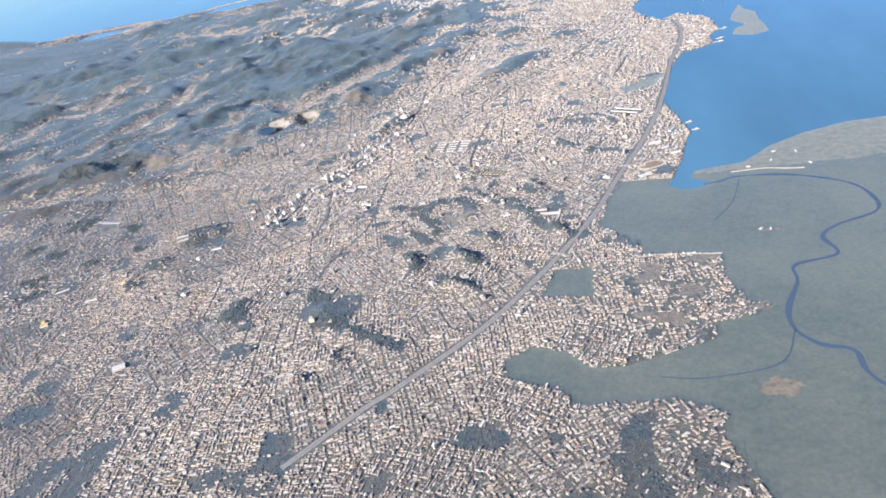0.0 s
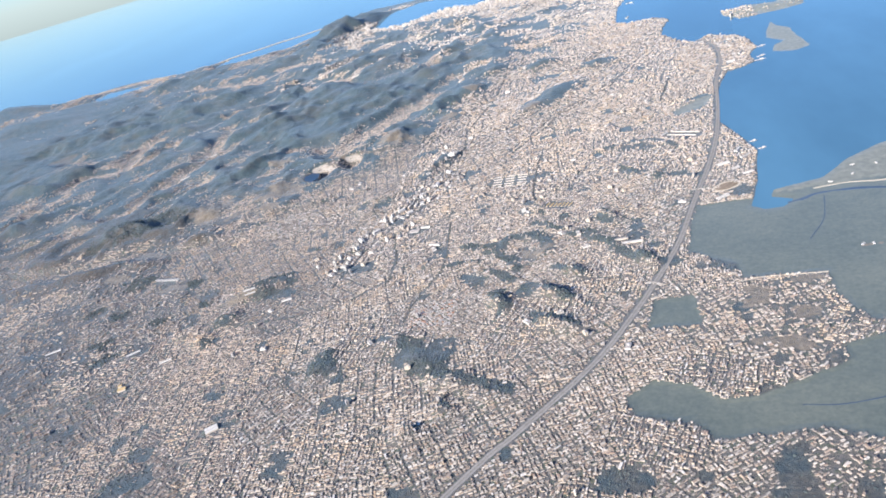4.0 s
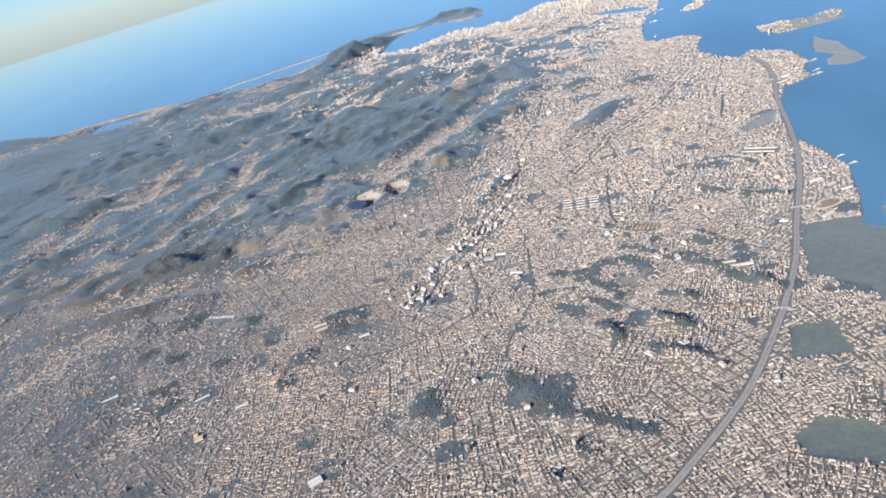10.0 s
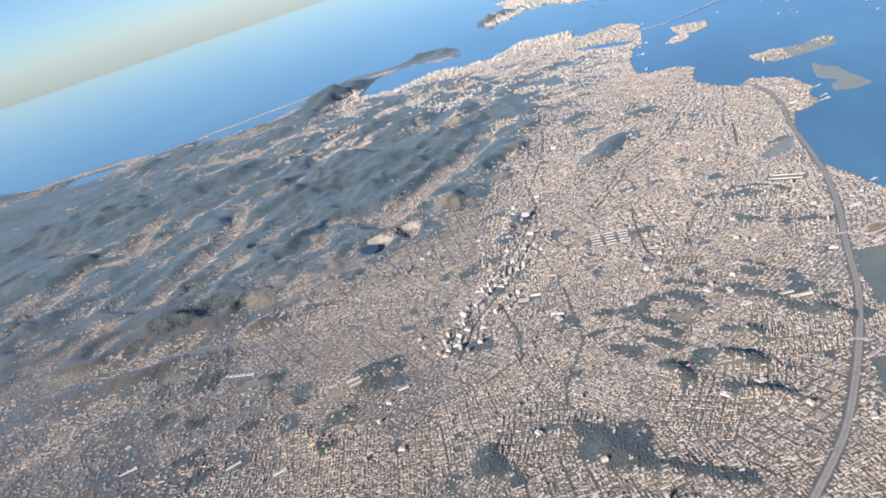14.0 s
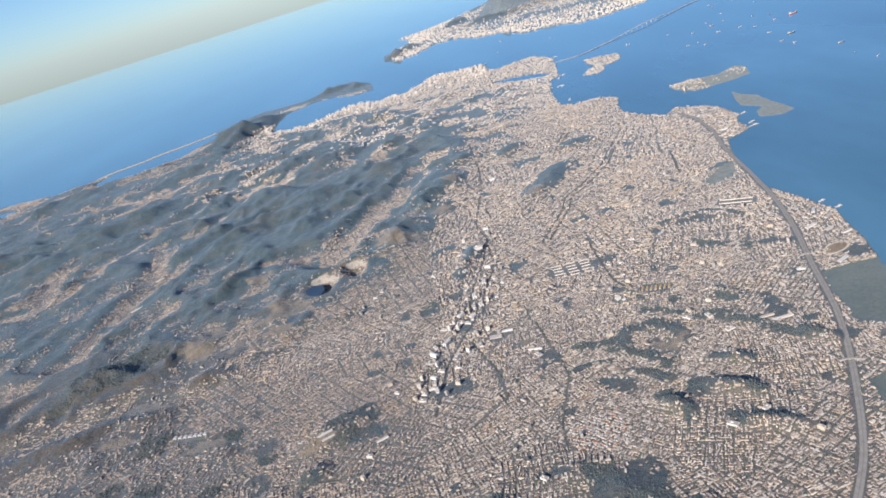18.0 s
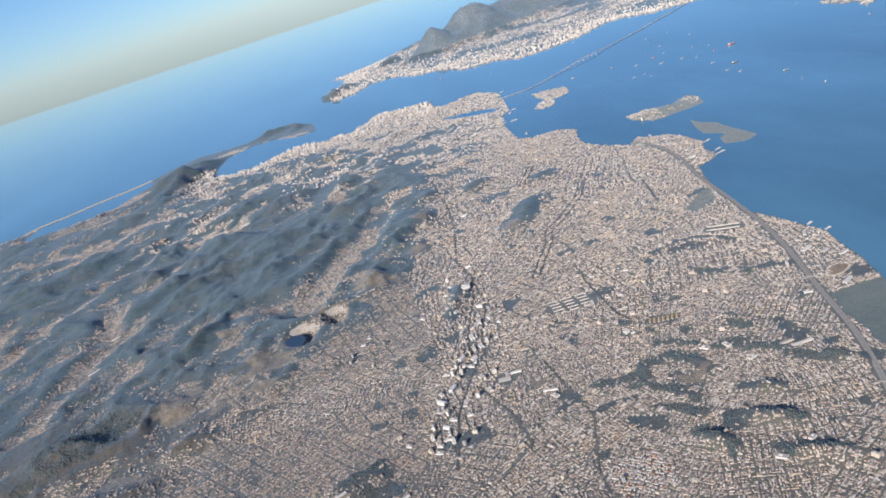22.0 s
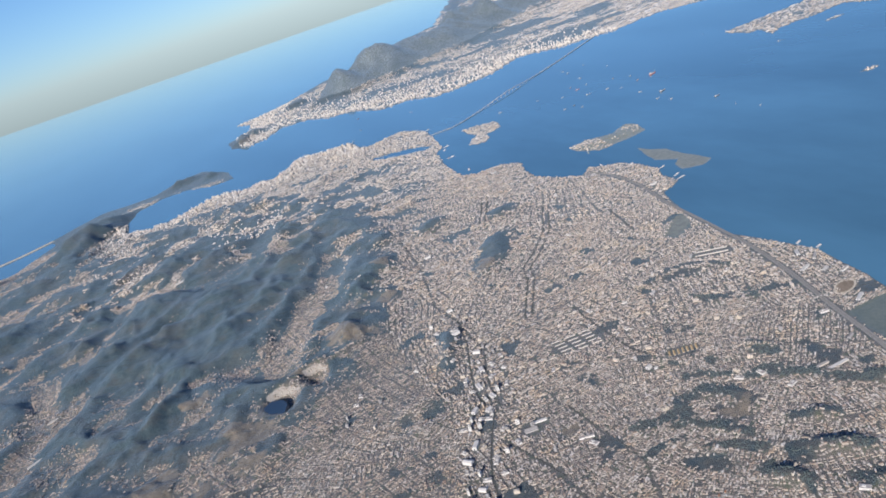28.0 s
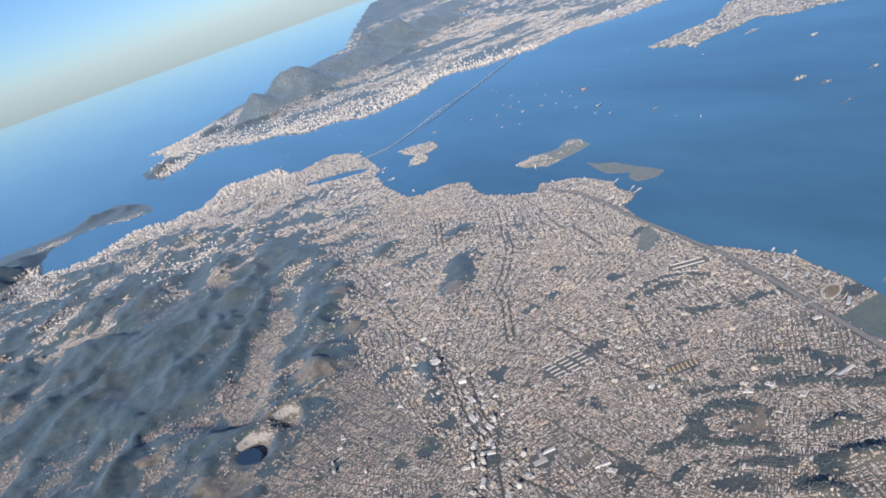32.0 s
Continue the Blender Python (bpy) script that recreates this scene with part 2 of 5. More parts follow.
FAR_TOWN = [(0.0, (0.44, 0.4, 0.34)), (0.2, (0.2, 0.18, 0.155)), (0.4, (0.58, 0.52, 0.44)), (0.58, (0.32, 0.26, 0.2)), (0.78, (0.76, 0.71, 0.63))]
M_FAR_TOWN = roofs_material("pale_town_roofs", FAR_TOWN, (0.8, 0.71, 0.59), (0.5, 0.41, 0.32), 0.45)
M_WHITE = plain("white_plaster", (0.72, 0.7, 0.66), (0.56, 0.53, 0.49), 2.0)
M_CREAM = plain("cream_plaster", (0.66, 0.58, 0.47), (0.54, 0.47, 0.38), 2.0)
M_GREYWALL = plain("grey_plaster", (0.42, 0.40, 0.38), (0.32, 0.30, 0.29), 2.0)
M_GLASS = plain("dark_windows", (0.05, 0.06, 0.08), (0.09, 0.10, 0.12), 4.0, 0.25)
M_ROOFSLAB = plain("roof_slab", (0.46, 0.43, 0.40), (0.34, 0.32, 0.30), 3.0, 0.85)
M_ORANGE = plain("orange_sheet_roof", (0.56, 0.42, 0.22), (0.46, 0.34, 0.18), 2.0)
M_TERRACOTTA = plain("terracotta_roof", (0.42, 0.2, 0.12), (0.34, 0.17, 0.1), 2.0)
M_SHEET = plain("metal_sheet_roof", (0.64, 0.62, 0.58), (0.5, 0.48, 0.45), 1.5, 0.5)
M_ASPHALT = plain("asphalt", (0.25, 0.24, 0.228), (0.33, 0.315, 0.295), 0.8, 0.85)
M_AVENUE = plain("tree_lined_road", (0.07, 0.075, 0.075), (0.12, 0.12, 0.11), 0.8, 0.9)
M_MEDIAN = plain("verge_grass", (0.17, 0.17, 0.135), (0.24, 0.225, 0.18), 0.7, 0.95)
M_CONCRETE = plain("concrete", (0.66, 0.63, 0.59), (0.55, 0.52, 0.49), 2.0, 0.8)
M_SOIL = plain("bare_soil", (0.3, 0.24, 0.18), (0.2, 0.165, 0.125), 0.6, 0.95)
M_SAND = plain("beach_sand", (0.62, 0.55, 0.44), (0.5, 0.44, 0.35), 0.5, 0.95)
M_HULL_DARK = plain("dark_hull", (0.05, 0.05, 0.06), (0.08, 0.08, 0.09), 1.0, 0.5)
M_HULL_RED = plain("red_hull", (0.4, 0.08, 0.05), (0.32, 0.07, 0.05), 1.0, 0.5)
M_HULL_GREY = plain("grey_hull", (0.35, 0.36, 0.38), (0.28, 0.29, 0.3), 1.0, 0.5)


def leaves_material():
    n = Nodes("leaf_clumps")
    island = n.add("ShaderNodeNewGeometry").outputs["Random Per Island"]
    # Bluish leaf greens and the blue sheen below imitate haze.
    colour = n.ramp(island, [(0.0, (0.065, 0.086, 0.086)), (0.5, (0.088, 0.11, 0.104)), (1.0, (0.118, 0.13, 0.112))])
    return n.done(colour, 0.9, n.noise(4.0), 0.15, haze_sheen=0.26)


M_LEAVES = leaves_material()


# ---- mesh helpers ----
def mesh_object(name, verts, faces_by_size, material, smooth=False):
    """One mesh from arrays: verts (n, 3) and, for each polygon size, an index array (m, size)."""
    me = bpy.data.meshes.new(name)
    verts = np.asarray(verts, np.float32)
    loops = np.concatenate([np.asarray(f, np.int32).ravel() for f in faces_by_size])
    totals = np.concatenate([np.full(len(f), np.asarray(f).shape[1], np.int32) for f in faces_by_size])
    starts = np.concatenate([[0], np.cumsum(totals)[:-1]]).astype(np.int32)
    me.vertices.add(len(verts))
    me.vertices.foreach_set("co", verts.ravel())
    me.loops.add(len(loops))
    me.loops.foreach_set("vertex_index", loops)
    me.polygons.add(len(totals))
    me.polygons.foreach_set("loop_start", starts)
    me.polygons.foreach_set("loop_total", totals)
    me.polygons.foreach_set("use_smooth", np.full(len(totals), smooth))
    me.materials.append(material)
    me.update(calc_edges=True)
    return new(name, me)


def part(name, bm, material, parent, label=""):
    me = bpy.data.meshes.new(name)
    bm.to_mesh(me)
    bm.free()
    me.materials.append(material)
    ob = new(name, me)
    ob.parent = parent
    return tagged(ob, label)


def slab(x, y, z, w, d, h, turn=0.0, taper=1.0, bevel=0.0):
    """A block whose base is centred on x, y at height z."""
    bm = bmesh.new()
    bmesh.ops.create_cube(bm, size=1.0)
    for v in bm.verts:
        k = taper if v.co.z > 0 else 1.0
        v.co = Vector((v.co.x * w * k, v.co.y * d * k, (v.co.z + 0.5) * h))
    if bevel:
        bmesh.ops.bevel(bm, geom=bm.edges[:], offset=bevel, segments=1, affect="EDGES")
    bmesh.ops.transform(bm, matrix=pose(x, y, z, 0, 0, turn), verts=bm.verts)
    return bm


def gable(x, y, z, w, d, h, rise, turn=0.0):
    """A pitched roof, solid, ridge along its width."""
    bm = bmesh.new()
    a = [bm.verts.new(p) for p in ((-w / 2, -d / 2, 0), (w / 2, -d / 2, 0), (w / 2, d / 2, 0), (-w / 2, d / 2, 0), (-w / 2, 0, rise), (w / 2, 0, rise))]
    for f in ((0, 3, 2, 1), (0, 1, 5, 4), (2, 3, 4, 5), (3, 0, 4), (1, 2, 5)):
        bm.faces.new([a[k] for k in f])
    bmesh.ops.transform(bm, matrix=pose(x, y, z + h, 0, 0, turn), verts=bm.verts)
    return bm


def joined(*pieces):
    out = bmesh.new()
    for p in pieces:
        me = bpy.data.meshes.new("piece")
        p.to_mesh(me)
        p.free()
        out.from_mesh(me)
        bpy.data.meshes.remove(me)
    return out


# ---- numbers on the land ----
def value_noise(x, y, seed):
    xi, yi = np.floor(x).astype(np.int64), np.floor(y).astype(np.int64)
    fx, fy = x - xi, y - yi
    fx, fy = fx * fx * (3 - 2 * fx), fy * fy * (3 - 2 * fy)

    def h(a, b):
        k = (a * 374761393 + b * 668265263 + seed * 974634777) & 0xFFFFFFFF
        k = ((k ^ (k >> 13)) * 1274126177) & 0xFFFFFFFF
        return ((k ^ (k >> 16)) & 0xFFFF) / 65535.0

    return (h(xi, yi) * (1 - fx) + h(xi + 1, yi) * fx) * (1 - fy) + (h(xi, yi + 1) * (1 - fx) + h(xi + 1, yi + 1) * fx) * fy


def fbm(x, y, scale, seed, octaves=4):
    total, amp = 0.0, 0.5
    for o in range(octaves):
        total = total + amp * value_noise(x / scale * 2**o, y / scale * 2**o, seed + o)
        amp *= 0.5
    return total / (1 - 0.5**octaves)


def ridged(x, y, scale, seed, octaves=4):
    total, amp = 0.0, 0.5
    for o in range(octaves):
        total = total + amp * (1 - np.abs(2 * value_noise(x / scale * 2**o, y / scale * 2**o, seed + o) - 1))
        amp *= 0.5
    return total / (1 - 0.5**octaves)


def eroded(x, y, scale, seed, octaves=5):
    """Branching crests with hollows between them, 0 to about 1."""
    total, amp, weight, norm = 0.0, 1.0, 1.0, 0.0
    for o in range(octaves):
        c, t = math.cos(0.5 + 0.9 * o), math.sin(0.5 + 0.9 * o)
        crest = 1 - np.abs(2 * value_noise((x * c - y * t) / scale, (x * t + y * c) / scale, seed + o) - 1)
        crest = (1.6 - 0.6 * crest) * crest * crest * weight
        total, norm = total + amp * crest, norm + amp
        weight, amp, scale = np.clip(0.35 + crest * 1.3, 0, 1), amp * 0.5, scale * 0.48
    return total / norm * 1.35


def signed(x, y, poly):
    """Distance to the edge of a polygon, positive inside."""
    p = np.asarray(poly, float)
    q = np.roll(p, -1, 0)
    best, inside = np.full(np.shape(x), 1e18), np.zeros(np.shape(x), bool)
    for (ax, ay), (bx, by) in zip(p, q):
        dx, dy = bx - ax, by - ay
        k = np.clip(((x - ax) * dx + (y - ay) * dy) / (dx * dx + dy * dy), 0, 1)
        best = np.minimum(best, (x - ax - k * dx) ** 2 + (y - ay - k * dy) ** 2)
        if ay != by:
            inside ^= ((ay > y) != (by > y)) & (x < dx * (y - ay) / dy + ax)
    return np.where(inside, 1, -1) * np.sqrt(best)


def off_line(x, y, line):
    best = np.full(np.shape(x), 1e18)
    for (ax, ay), (bx, by) in zip(line[:-1], line[1:]):
        dx, dy = bx - ax, by - ay
        k = np.clip(((x - ax) * dx + (y - ay) * dy) / (dx * dx + dy * dy), 0, 1)
        best = np.minimum(best, (x - ax - k * dx) ** 2 + (y - ay - k * dy) ** 2)
    return np.sqrt(best)


def smooth_line(line, step=2.0):
    """A Catmull-Rom line through the points, evenly stepped."""
    p = np.asarray(line, float)
    p = np.vstack([2 * p[0] - p[1], p, 2 * p[-1] - p[-2]])
    out = []
    for a, b, c, d in zip(p[:-3], p[1:-2], p[2:-1], p[3:]):
        for k in np.linspace(0, 1, max(2, int(np.linalg.norm(c - b) / step)), endpoint=False):
            out.append(0.5 * (2 * b + (c - a) * k + (2 * a - 5 * b + 4 * c - d) * k**2 + (3 * b - a - 3 * c + d) * k**3))
    return np.array(out + [p[-2]])


# ---- the map: shores, marsh, hills, roads ----
BAY_SHORE = [(1500, 330), (600, 340), (300, 312), (215, 296), (200, 295), (182, 289), (168, 279), (156, 266), (146, 264), (137, 262), (135, 256), (142, 251), (138, 246), (131, 246), (127, 251), (130, 262),
             (133, 273), (136, 291), (139, 306), (135, 325), (129, 351), (133, 380), (138, 408), (145, 429), (155, 433), (163, 439), (162, 455), (169, 469),
             (168, 489), (163, 509), (155, 514), (148, 526), (137, 514), (126, 530), (118, 555), (121, 577), (128, 598), (120, 613), (107, 619)]
CITY_SHORE = [(96, 618), (87, 631), (89, 674), (99, 733), (111, 748), (124, 837), (123, 861), (110, 895), (97, 897), (72, 886), (59, 888), (57, 942), (47, 947),
              (21, 954), (3, 969), (-10, 974), (-23, 942), (-44, 915), (-59, 923), (-79, 913), (-96, 935), (-114, 943), (-140, 922), (-155, 911), (-187, 903),
              (-213, 928), (-217, 985), (-207, 1040), (-176, 1062), (-147, 1056), (-110, 1014), (-86, 1014), (-90, 1072), (-123, 1155), (-157, 1147)]
OCEAN_SHORE = [(-189, 1106), (-223, 1110), (-262, 1125), (-290, 1097), (-317, 1068), (-350, 1048), (-389, 1033), (-415, 1015), (-452, 1000), (-474, 970), (-501, 950), (-539, 966), (-568, 984), (-630, 1005), (-707, 955),
               (-780, 965), (-851, 1019), (-1000, 980), (-2200, 1100), (-2200, -400), (1500, -400)]
MAINLAND = BAY_SHORE + CITY_SHORE + OCEAN_SHORE
FAR_CITY = [(-48, 1526), (-24, 1479), (-32, 1400), (-75, 1335), (-72, 1255), (-45, 1226), (-16, 1240), (-8, 1256), (15, 1290), (53, 1270), (77, 1209), (115, 1181), (135, 1095), (177, 1091), (201, 1038), (242, 1033),
            (293, 1047), (358, 1096), (397, 1049), (437, 1027), (470, 1010), (519, 1022), (554, 1013), (595, 973), (665, 956), (900, 900), (1500, 850), (4200, 1500),
            (4200, 4300), (1500, 4300), (800, 2700), (560, 2120), (450, 2040), (317, 1880), (215, 1778), (169, 1744), (101, 1653), (42, 1572), (-8, 1540)]
AIRPORT_ISLAND = [(447, 752), (443, 707), (455, 708), (440, 672), (463, 683), (499, 676), (535, 679), (535, 636), (557, 622), (568, 599), (800, 500), (950, 700),
                  (608, 790), (549, 748), (493, 752)]
ISLAND_A = [(163, 584), (181, 587), (199, 576), (217, 587), (221, 580), (215, 553), (205, 550), (188, 550), (172, 550), (164, 570)]
ISLAND_B = [(187, 522), (188, 509), (194, 496), (193, 478), (195, 448), (185, 444), (175, 451), (177, 464), (185, 469), (177, 485), (180, 501)]
NAVY_ISLAND = [(145, 784), (160, 780), (178, 766), (170, 738), (152, 730), (148, 712), (139, 704), (127, 716), (134, 730), (146, 742), (142, 760)]
ISLETS = [(485, 640, 12, 3), (420, 639, 6, 2), (357, 481, 8, 3), (350, 453, 6, 3), (318, 412, 9, 1.5), (467, 553, 7, 2), (383, 439, 7, 2)]
LAGOON_A = [(-455, 945), (-447, 984), (-412, 1000), (-386, 1016), (-348, 1031), (-318, 1050), (-308, 1030), (-340, 950), (-392, 910), (-430, 908)]
BASIN = [(50, 806), (56, 818), (78, 806), (99, 786), (106, 770), (100, 764), (80, 778)]
LAGOON_B = [(-640, 960), (-560, 945), (-540, 915), (-600, 870), (-650, 900)]
MARSH = [(108, 258), (104, 245), (100, 222), (114, 209), (115, 199), (140, 196), (139, 182), (144, 168), (150, 165), (145, 160), (134, 157), (134, 150), (108, 139),
         (99, 140), (92, 147), (83, 150), (74, 144), (77, 136), (91, 131), (96, 124), (122, 125), (133, 120), (131, 112), (160, 40), (1500, 40), (1500, 335),
         (215, 300), (180, 292), (160, 282), (148, 268), (131, 257)]
SWAMP_POND = [(86, 192), (99, 193), (99, 175), (82, 176)]
LOW_GROUND = [(108, 377), (118, 385), (132, 396), (129, 384), (124, 375), (111, 369)]
# x, y, half length, half width, turn, height
HILLS_CITY = [(72, 263, 8, 3, -60, 2.6), (85, 222, 7, 3, -60, 2.4), (58, 220, 6, 3, -30, 2.2), (52, 205, 9, 3.5, -40, 3.2), (32, 204, 7, 3.5, -55, 3.0), (55, 184, 9, 3.5, -35, 2.8),
              (37, 447, 38, 11, 57, 4.6), (68, 507, 14, 10, 20, 4.0), (28, 538, 15, 10, 30, 4.6), (-20, 366, 17, 5, 70, 3.4)]
# Wooded plots between the houses: x, y, half length, half width, turn
WOODLOTS = [(-43, 322, 6, 5, 0), (-206, 346, 28, 19, 25), (-166, 272, 10, 7, -15), (-226, 325, 9, 6, 40), (-150, 214, 7, 5, 0), (-174, 245, 6, 5, 0), (-128, 262, 6, 4, 20), (-112, 240, 4, 3, 0), (-20, 379, 4, 6, 0), (-26, 350, 4, 7, -10), (-33, 328, 4, 5, 0), (44, 277, 2.5, 2.5, 0), (53, 269, 2, 3, 0), (75, 399, 3, 5, 0), (-3, 296, 6, 1.2, -10), (-90, 219, 5, 4, 30), (-82, 249, 8, 5, 25), (-70, 279, 4, 3, 0), (-92, 206, 4, 3, 0), (90, 334, 12, 2.5, -8), (43, 452, 34, 10, 55), (70, 510, 14, 12, 20), (28, 540, 15, 14, 40),
            (48, 191, 5, 3, -10), (-31, 176, 5, 5, 20), (-157, 238, 6, 5, 0), (-131, 230, 6, 4, 30), (-140, 203, 8, 4, 20)]
# Narrow wooded crests that wind through the town: line, half width
CRESTS = [([(12, 253), (20, 251), (28, 249), (32, 255), (41, 256), (47, 248), (48, 240)], 2.0), ([(40, 266), (46, 265), (52, 256)], 1.2), ([(57, 251), (63, 251), (67, 245), (73, 238)], 1.7),
          ([(74, 234), (80, 225), (88, 219)], 1.3), ([(23, 246), (28, 241), (33, 234), (36, 228)], 1.5), ([(5, 239), (13, 239), (18, 238)], 1.3), ([(22, 230), (30, 225), (36, 219)], 1.4),
          ([(52, 225), (58, 221), (62, 216)], 1.2), ([(41, 212), (49, 210), (55, 204), (57, 198)], 1.8), ([(29, 210), (33, 205), (34, 199)], 1.7), ([(48, 190), (56, 189), (62, 184)], 2.0),
          ([(68, 263), (73, 255)], 1.3), ([(80, 312), (84, 304), (91, 298), (95, 294)], 1.8), ([(73, 340), (86, 343), (96, 340), (103, 332), (107, 324)], 1.3), ([(36, 290), (42, 283)], 1.1), ([(-17, 189), (-9, 190), (0, 187), (8, 178), (15, 174)], 1.7),
          ([(-33, 183), (-26, 173), (-21, 168)], 1.9), ([(0, 184), (10, 170), (19, 162), (30, 158), (40, 152)], 1.7), ([(6, 169), (12, 168), (22, 163)], 1.8), ([(31, 212), (34, 203), (32, 190)], 1.2)]
RIDGES = [(line, 2.0 + 1.5 * wide, 3.4 if line[0][1] > 215 else 2.0) for line, wide in CRESTS] + [([(-52, 330), (-43, 328), (-33, 314)], 5.5, 4.4), ([(-24, 240), (-12, 246), (-2, 244)], 3.5, 2.2), ([(44, 268), (58, 270), (66, 262)], 3.2, 2.4)]
HILLS_NEAR = [(-50, 311, 7, 5, 0, 2.4), (-83, 246, 14, 7, 30, 4.0), (-31, 180, 10, 5, 80, 1.6), (-4, 187, 8, 5, 10, 1.6),
              (8, 173, 8, 5, -30, 1.6), (20, 161, 8, 5, -20, 1.6), (37, 150, 9, 4.5, -20, 1.6), (-91, 222, 6, 5, 0, 2.4), (-96, 207, 5, 5, 0, 2.0),
              (20, 146, 5, 4, 0, 2.0), (11, 137, 5, 4, 0, 2.0), (-49, 268, 7, 4, 20, 1.6), (-106, 215, 6, 4, 20, 2.0)]
HILLS_WEST = [(-54, 420, 16, 11, 30, 6.4), (-80, 405, 14, 9, 20, 5.6), (-101, 398, 15, 10, 10, 5.6), (-116, 348, 12, 8, 30, 3.8), (-92, 343, 10, 6, 30, 2.6), (-164, 351, 14, 11, 40, 5.8),
              (-140, 342, 10, 7, 30, 3.4), (-184, 522, 44, 24, 45, 10.5), (-146, 424, 32, 16, 30, 6.8), (-205, 488, 24, 14, 40, 6.8), (-118, 560, 40, 18, 50, 7.5), (-135, 484, 38, 17, 45, 7.5),
              (-174, 592, 42, 22, 40, 9.8)]
HILLS_MID = [(-30, 450, 12, 7, 45, 3.8), (-20, 500, 13, 8, 40, 4.1), (-8, 545, 12, 7, 50, 3.8), (-38, 480, 12, 7, 35, 4.1), (-30, 590, 14, 7, 50, 3.8), (5, 640, 13, 7, 40, 3.4),
             (-62, 660, 18, 8, 60, 4.5), (20, 760, 14, 7, 50, 3.4), (-45, 745, 16, 8, 30, 4.1), (-100, 760, 18, 9, 50, 4.9), (30, 610, 10, 6, 20, 2.6), (60, 770, 10, 6, 40, 2.6),
             (-88, 530, 26, 12, 50, 6), (-67, 580, 24, 10, 60, 6), (-48, 516, 13, 8, 40, 3.8), (-112, 672, 36, 16, 40, 6.8), (-160, 690, 40, 18, 40, 7.5), (-210, 346, 26, 17, 30, 6.6),
             (-186, 338, 18, 12, 30, 3.8), (-168, 276, 11, 8, 0, 3.2), (-262, 332, 22, 14, 30, 3.2), (-40, 640, 20, 10, 60, 4.5), (-20, 720, 24, 10, 50, 4.5), (-70, 800, 26, 11, 45, 4.5),
             (0, 810, 22, 10, 50, 3.8), (40, 700, 16, 8, 50, 3)]
HILLS_LEFT = [(-338, 632, 60, 26, 40, 10.5), (-286, 665, 44, 20, 40, 8.2), (-282, 845, 50, 22, 55, 9.8), (-252, 958, 62, 28, 63, 20), (-470, 850, 70, 26, 30, 7.5), (-430, 640, 60, 34, 30, 10.5),
              (-345, 388, 46, 20, 30, 6.8), (-400, 486, 60, 26, 30, 8.2), (-560, 600, 110, 50, 30, 12.8), (-640, 790, 110, 45, 20, 12.8), (-800, 935, 80, 35, 20, 15), (-190, 800, 30, 16, 45, 6.8),
              (-150, 1112, 26, 12, 35, 6), (-108, 1090, 14, 10, 60, 6.5)]
HILLS_FAR = [(-52, 1285, 18, 11, 60, 12.0), (-28, 1330, 18, 12, 40, 9.0), (160, 1440, 36, 42, 20, 46.0), (240, 1480, 70, 60, 20, 50.0), (365, 1540, 90, 70, 30, 56.0),
             (500, 1630, 100, 75, 30, 58.0), (640, 1720, 100, 70, 30, 36.0), (165, 1540, 26, 18, 30, 20.0), (70, 1500, 24, 14, 40, 12.0), (110, 1420, 32, 16, 40, 10.0),
             (820, 2000, 150, 70, 30, 22.0), (1200, 2300, 220, 90, 20, 30.0), (205, 1420, 30, 16, 40, 12.0), (192, 568, 24, 9, -10, 2.2)]
HILLS = HILLS_CITY + HILLS_NEAR + HILLS_WEST + HILLS_MID + HILLS_LEFT + HILLS_FAR
BARE = [(-65, 417, 13, 10, 40), (-118, 364, 11, 8, 30), (-140, 420, 10, 7, 20), (-128, 357, 7, 5, 30), (-225, 487, 4, 2.5, 30), (30, 434, 10, 5, 57), (-60, 416, 19, 15, 30), (-30, 450, 9, 6, 40), (-20, 500, 10, 7, 40),  (-164, 350, 16, 12, 60), (-178, 304, 22, 7, -5), (-122, 371, 17, 7, 5), (-118, 343, 10, 6, 30), (-141, 338, 8, 5, 30), (-91, 240, 9, 4, 25), (-90, 400, 5, 4, 0), (148, 166, 3, 4, 0), (117, 188, 8, 6, 40), (132, 193, 7, 2.5, -8), (170, 268, 12, 4, 20), (156, 209, 3, 1, 0), (152, 262, 5, 2.5, 10),
        (146, 128, 6, 4, 0), (120, 160, 9, 5, -20), (128, 176, 8, 6, 10), (131, 152, 4, 3, 0), (-182, 279, 9, 5, 0), (-222, 473, 6, 3, 30), (-138, 259, 10, 5, -20), (40, 241, 9, 6, -30), (200, 262, 8, 2, 0),
        (122, 271, 8, 7, 0), (-5, 270, 5, 3, 0)]
